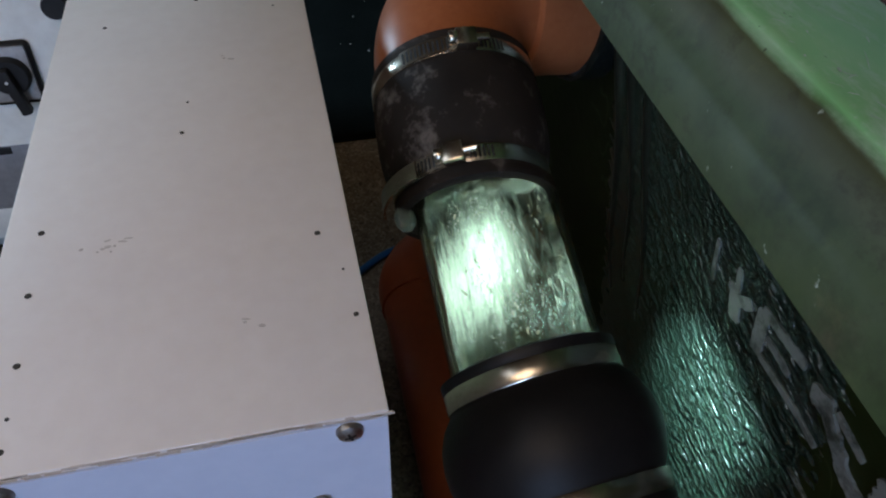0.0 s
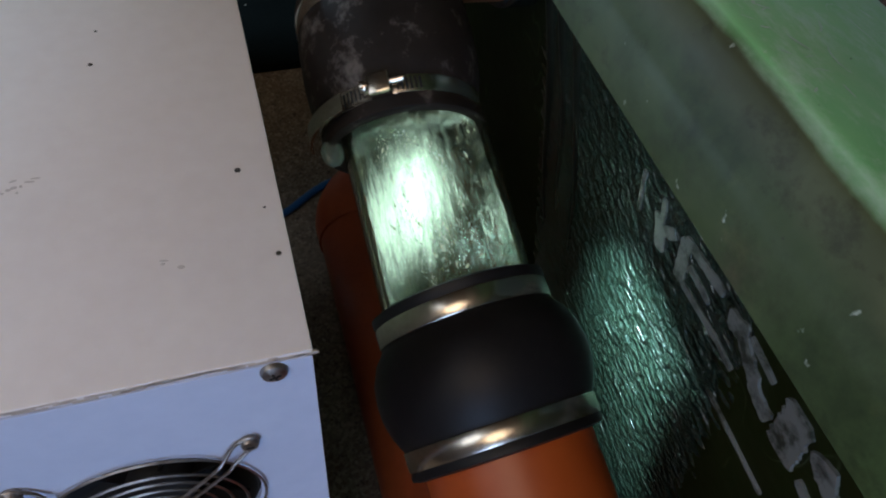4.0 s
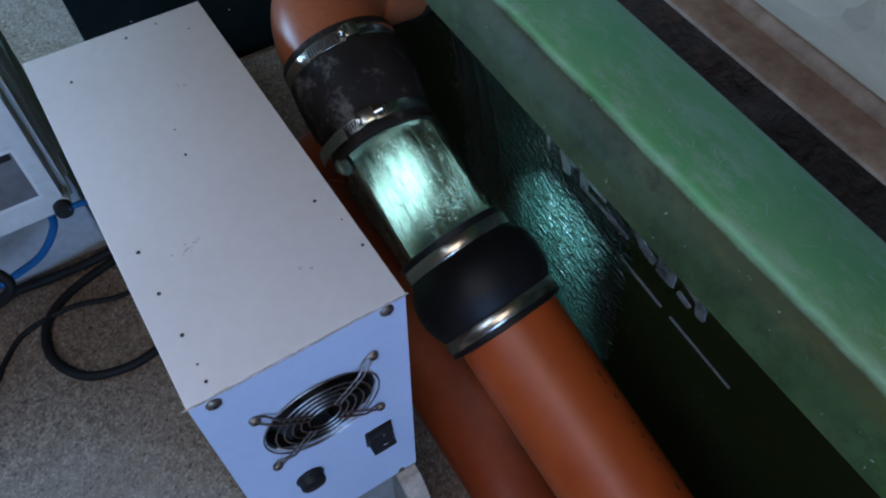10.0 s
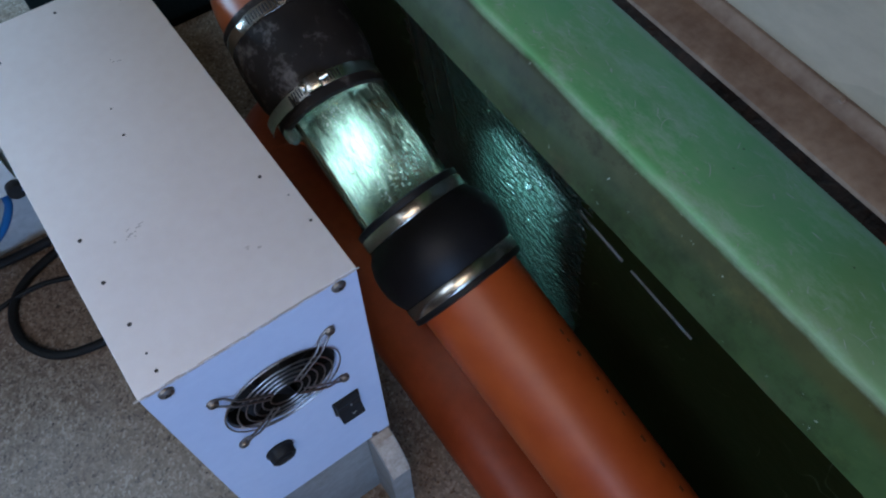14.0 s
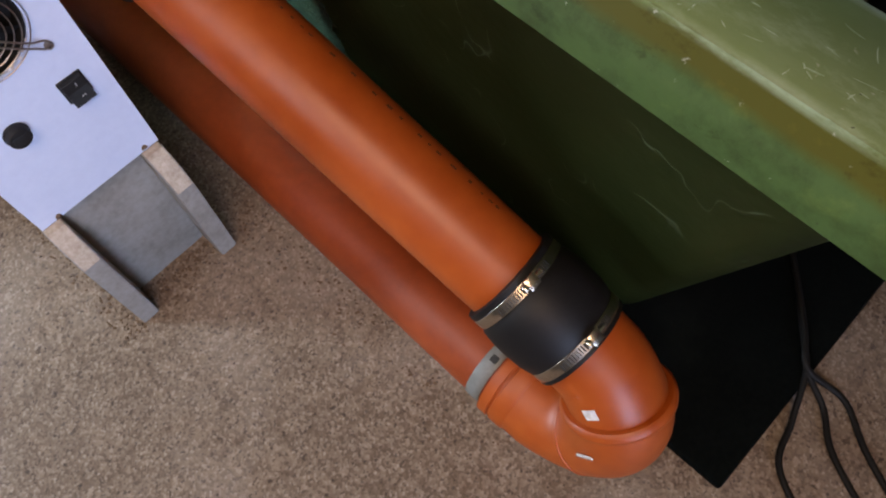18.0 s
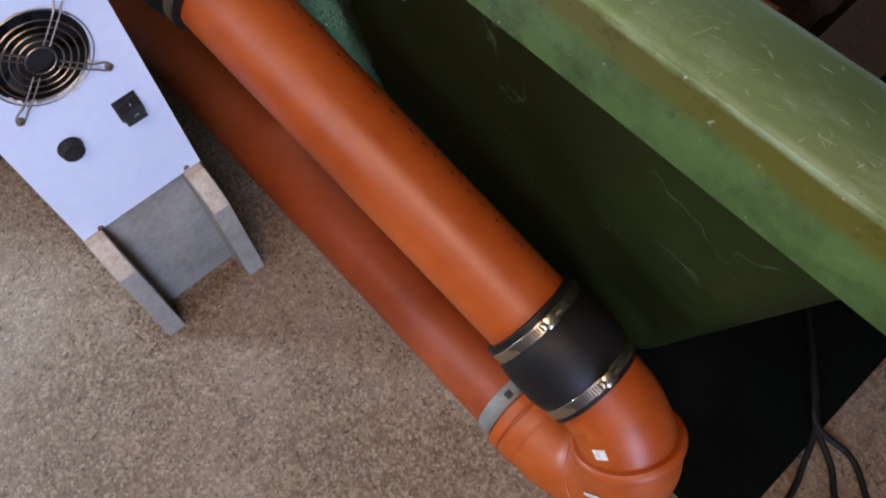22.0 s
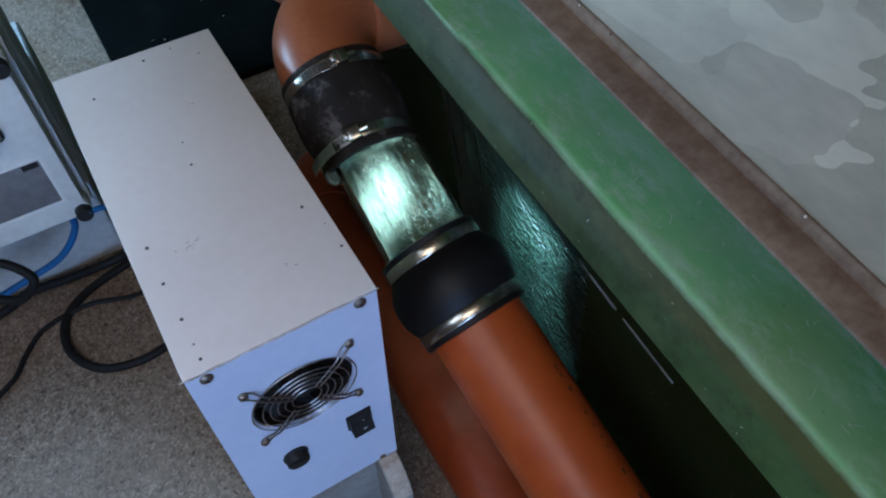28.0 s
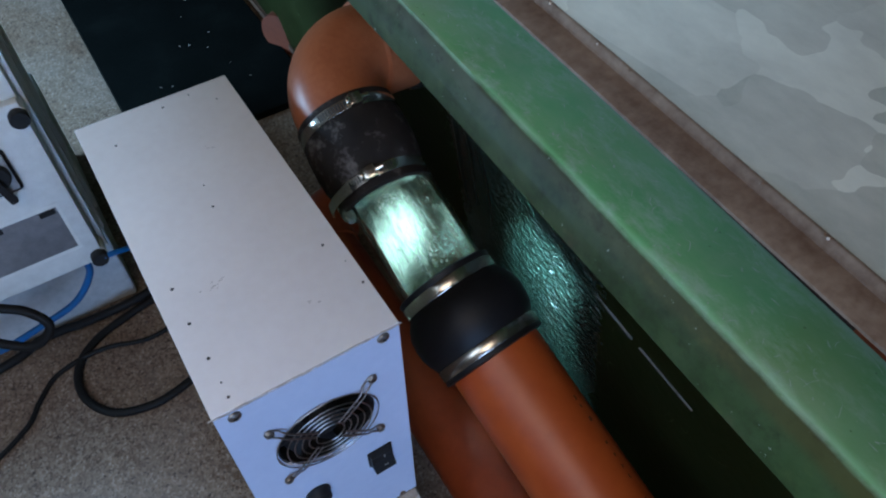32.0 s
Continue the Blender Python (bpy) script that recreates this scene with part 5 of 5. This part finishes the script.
for k, (x, y) in enumerate(((0.270, -0.83), (0.332, -0.869), (0.362, -0.90))):
    cable("cable", [(0.60, -0.60, 0.024), (0.52, -0.68, 0.024), (0.44, -0.745, 0.024 + 0.004 * k), (0.400, -0.777, 0.022 + 0.003 * k), (0.5 * (0.400 + x) + 0.012 * k, 0.5 * (-0.777 + y), 0.007), (x, y, 0.006), (x - 0.05, y - 0.11, 0.006), (x - 0.08, y - 0.25, 0.006)], 0.0044, M_CABLE, "thin black cable on the floor beside the mat")

# grit and dirt specks on the floor
random.seed(31)
bm = bmesh.new()
for k in range(420):
    x, y = random.uniform(-0.75, 0.35), random.uniform(-1.0, 0.7)
    s = random.uniform(0.0006, 0.0018)
    bmesh.ops.create_icosphere(bm, subdivisions=1, radius=s, matrix=Matrix.Translation((x, y, s * 0.4)) @ Matrix.Diagonal((random.uniform(0.7, 1.8), 1, 0.6, 1)))
tagged(mesh_ob("grit", bm, M_GRIT), "loose dark grit on the floor", "grit", kind="stuff")

# dirt crumbs, crowded along the edges to stand for the shadow there as well
random.seed(53)
bm = bmesh.new()
for k in range(900):
    side = random.random()
    if side < 0.45:
        x, y = -0.178 - abs(random.gauss(0, 0.018)), random.uniform(-0.06, 0.42)
    elif side < 0.6:
        x, y = random.uniform(-0.15, -0.03), -0.004 - abs(random.gauss(0, 0.02))
    elif side < 0.75:
        x, y = 0.004 + abs(random.gauss(0, 0.02)), random.uniform(-0.06, 0.4)
    else:
        y = random.uniform(-0.55, 0.2)
        x = 0.066 - abs(random.gauss(0, 0.03))
    r = random.uniform(0.0005, 0.0017)
    bmesh.ops.create_cube(bm, size=2 * r, matrix=Matrix.Translation((x, y, r * 0.4)) @ Matrix.Rotation(random.uniform(0, 3), 4, "Z") @ Matrix.Diagonal((random.uniform(0.7, 1.9), 1, 0.6, 1)))
tagged(mesh_ob("dirt", bm, M_DIRT_SHADE), "brown dirt crumbs that also darken the shaded floor round the stand and the pipes", "dirt", kind="stuff")

# pale crumbs on the black board
random.seed(41)
bm = bmesh.new()
for k in range(13):
    r = random.uniform(0.0007, 0.0019)
    bmesh.ops.create_icosphere(bm, subdivisions=1, radius=r, matrix=Matrix.Translation((random.uniform(-0.06, 0.3), random.uniform(1.15, 1.72), 0.02 + r * 0.3)) @ Matrix.Rotation(random.uniform(0, 3), 4, "Z") @ Matrix.Diagonal((random.uniform(0.8, 2.2), 1, 0.5, 1)))
tagged(mesh_ob("crumbs", bm, M_STICKER), "pale crumbs lying on the black board", "crumbs", kind="stuff")
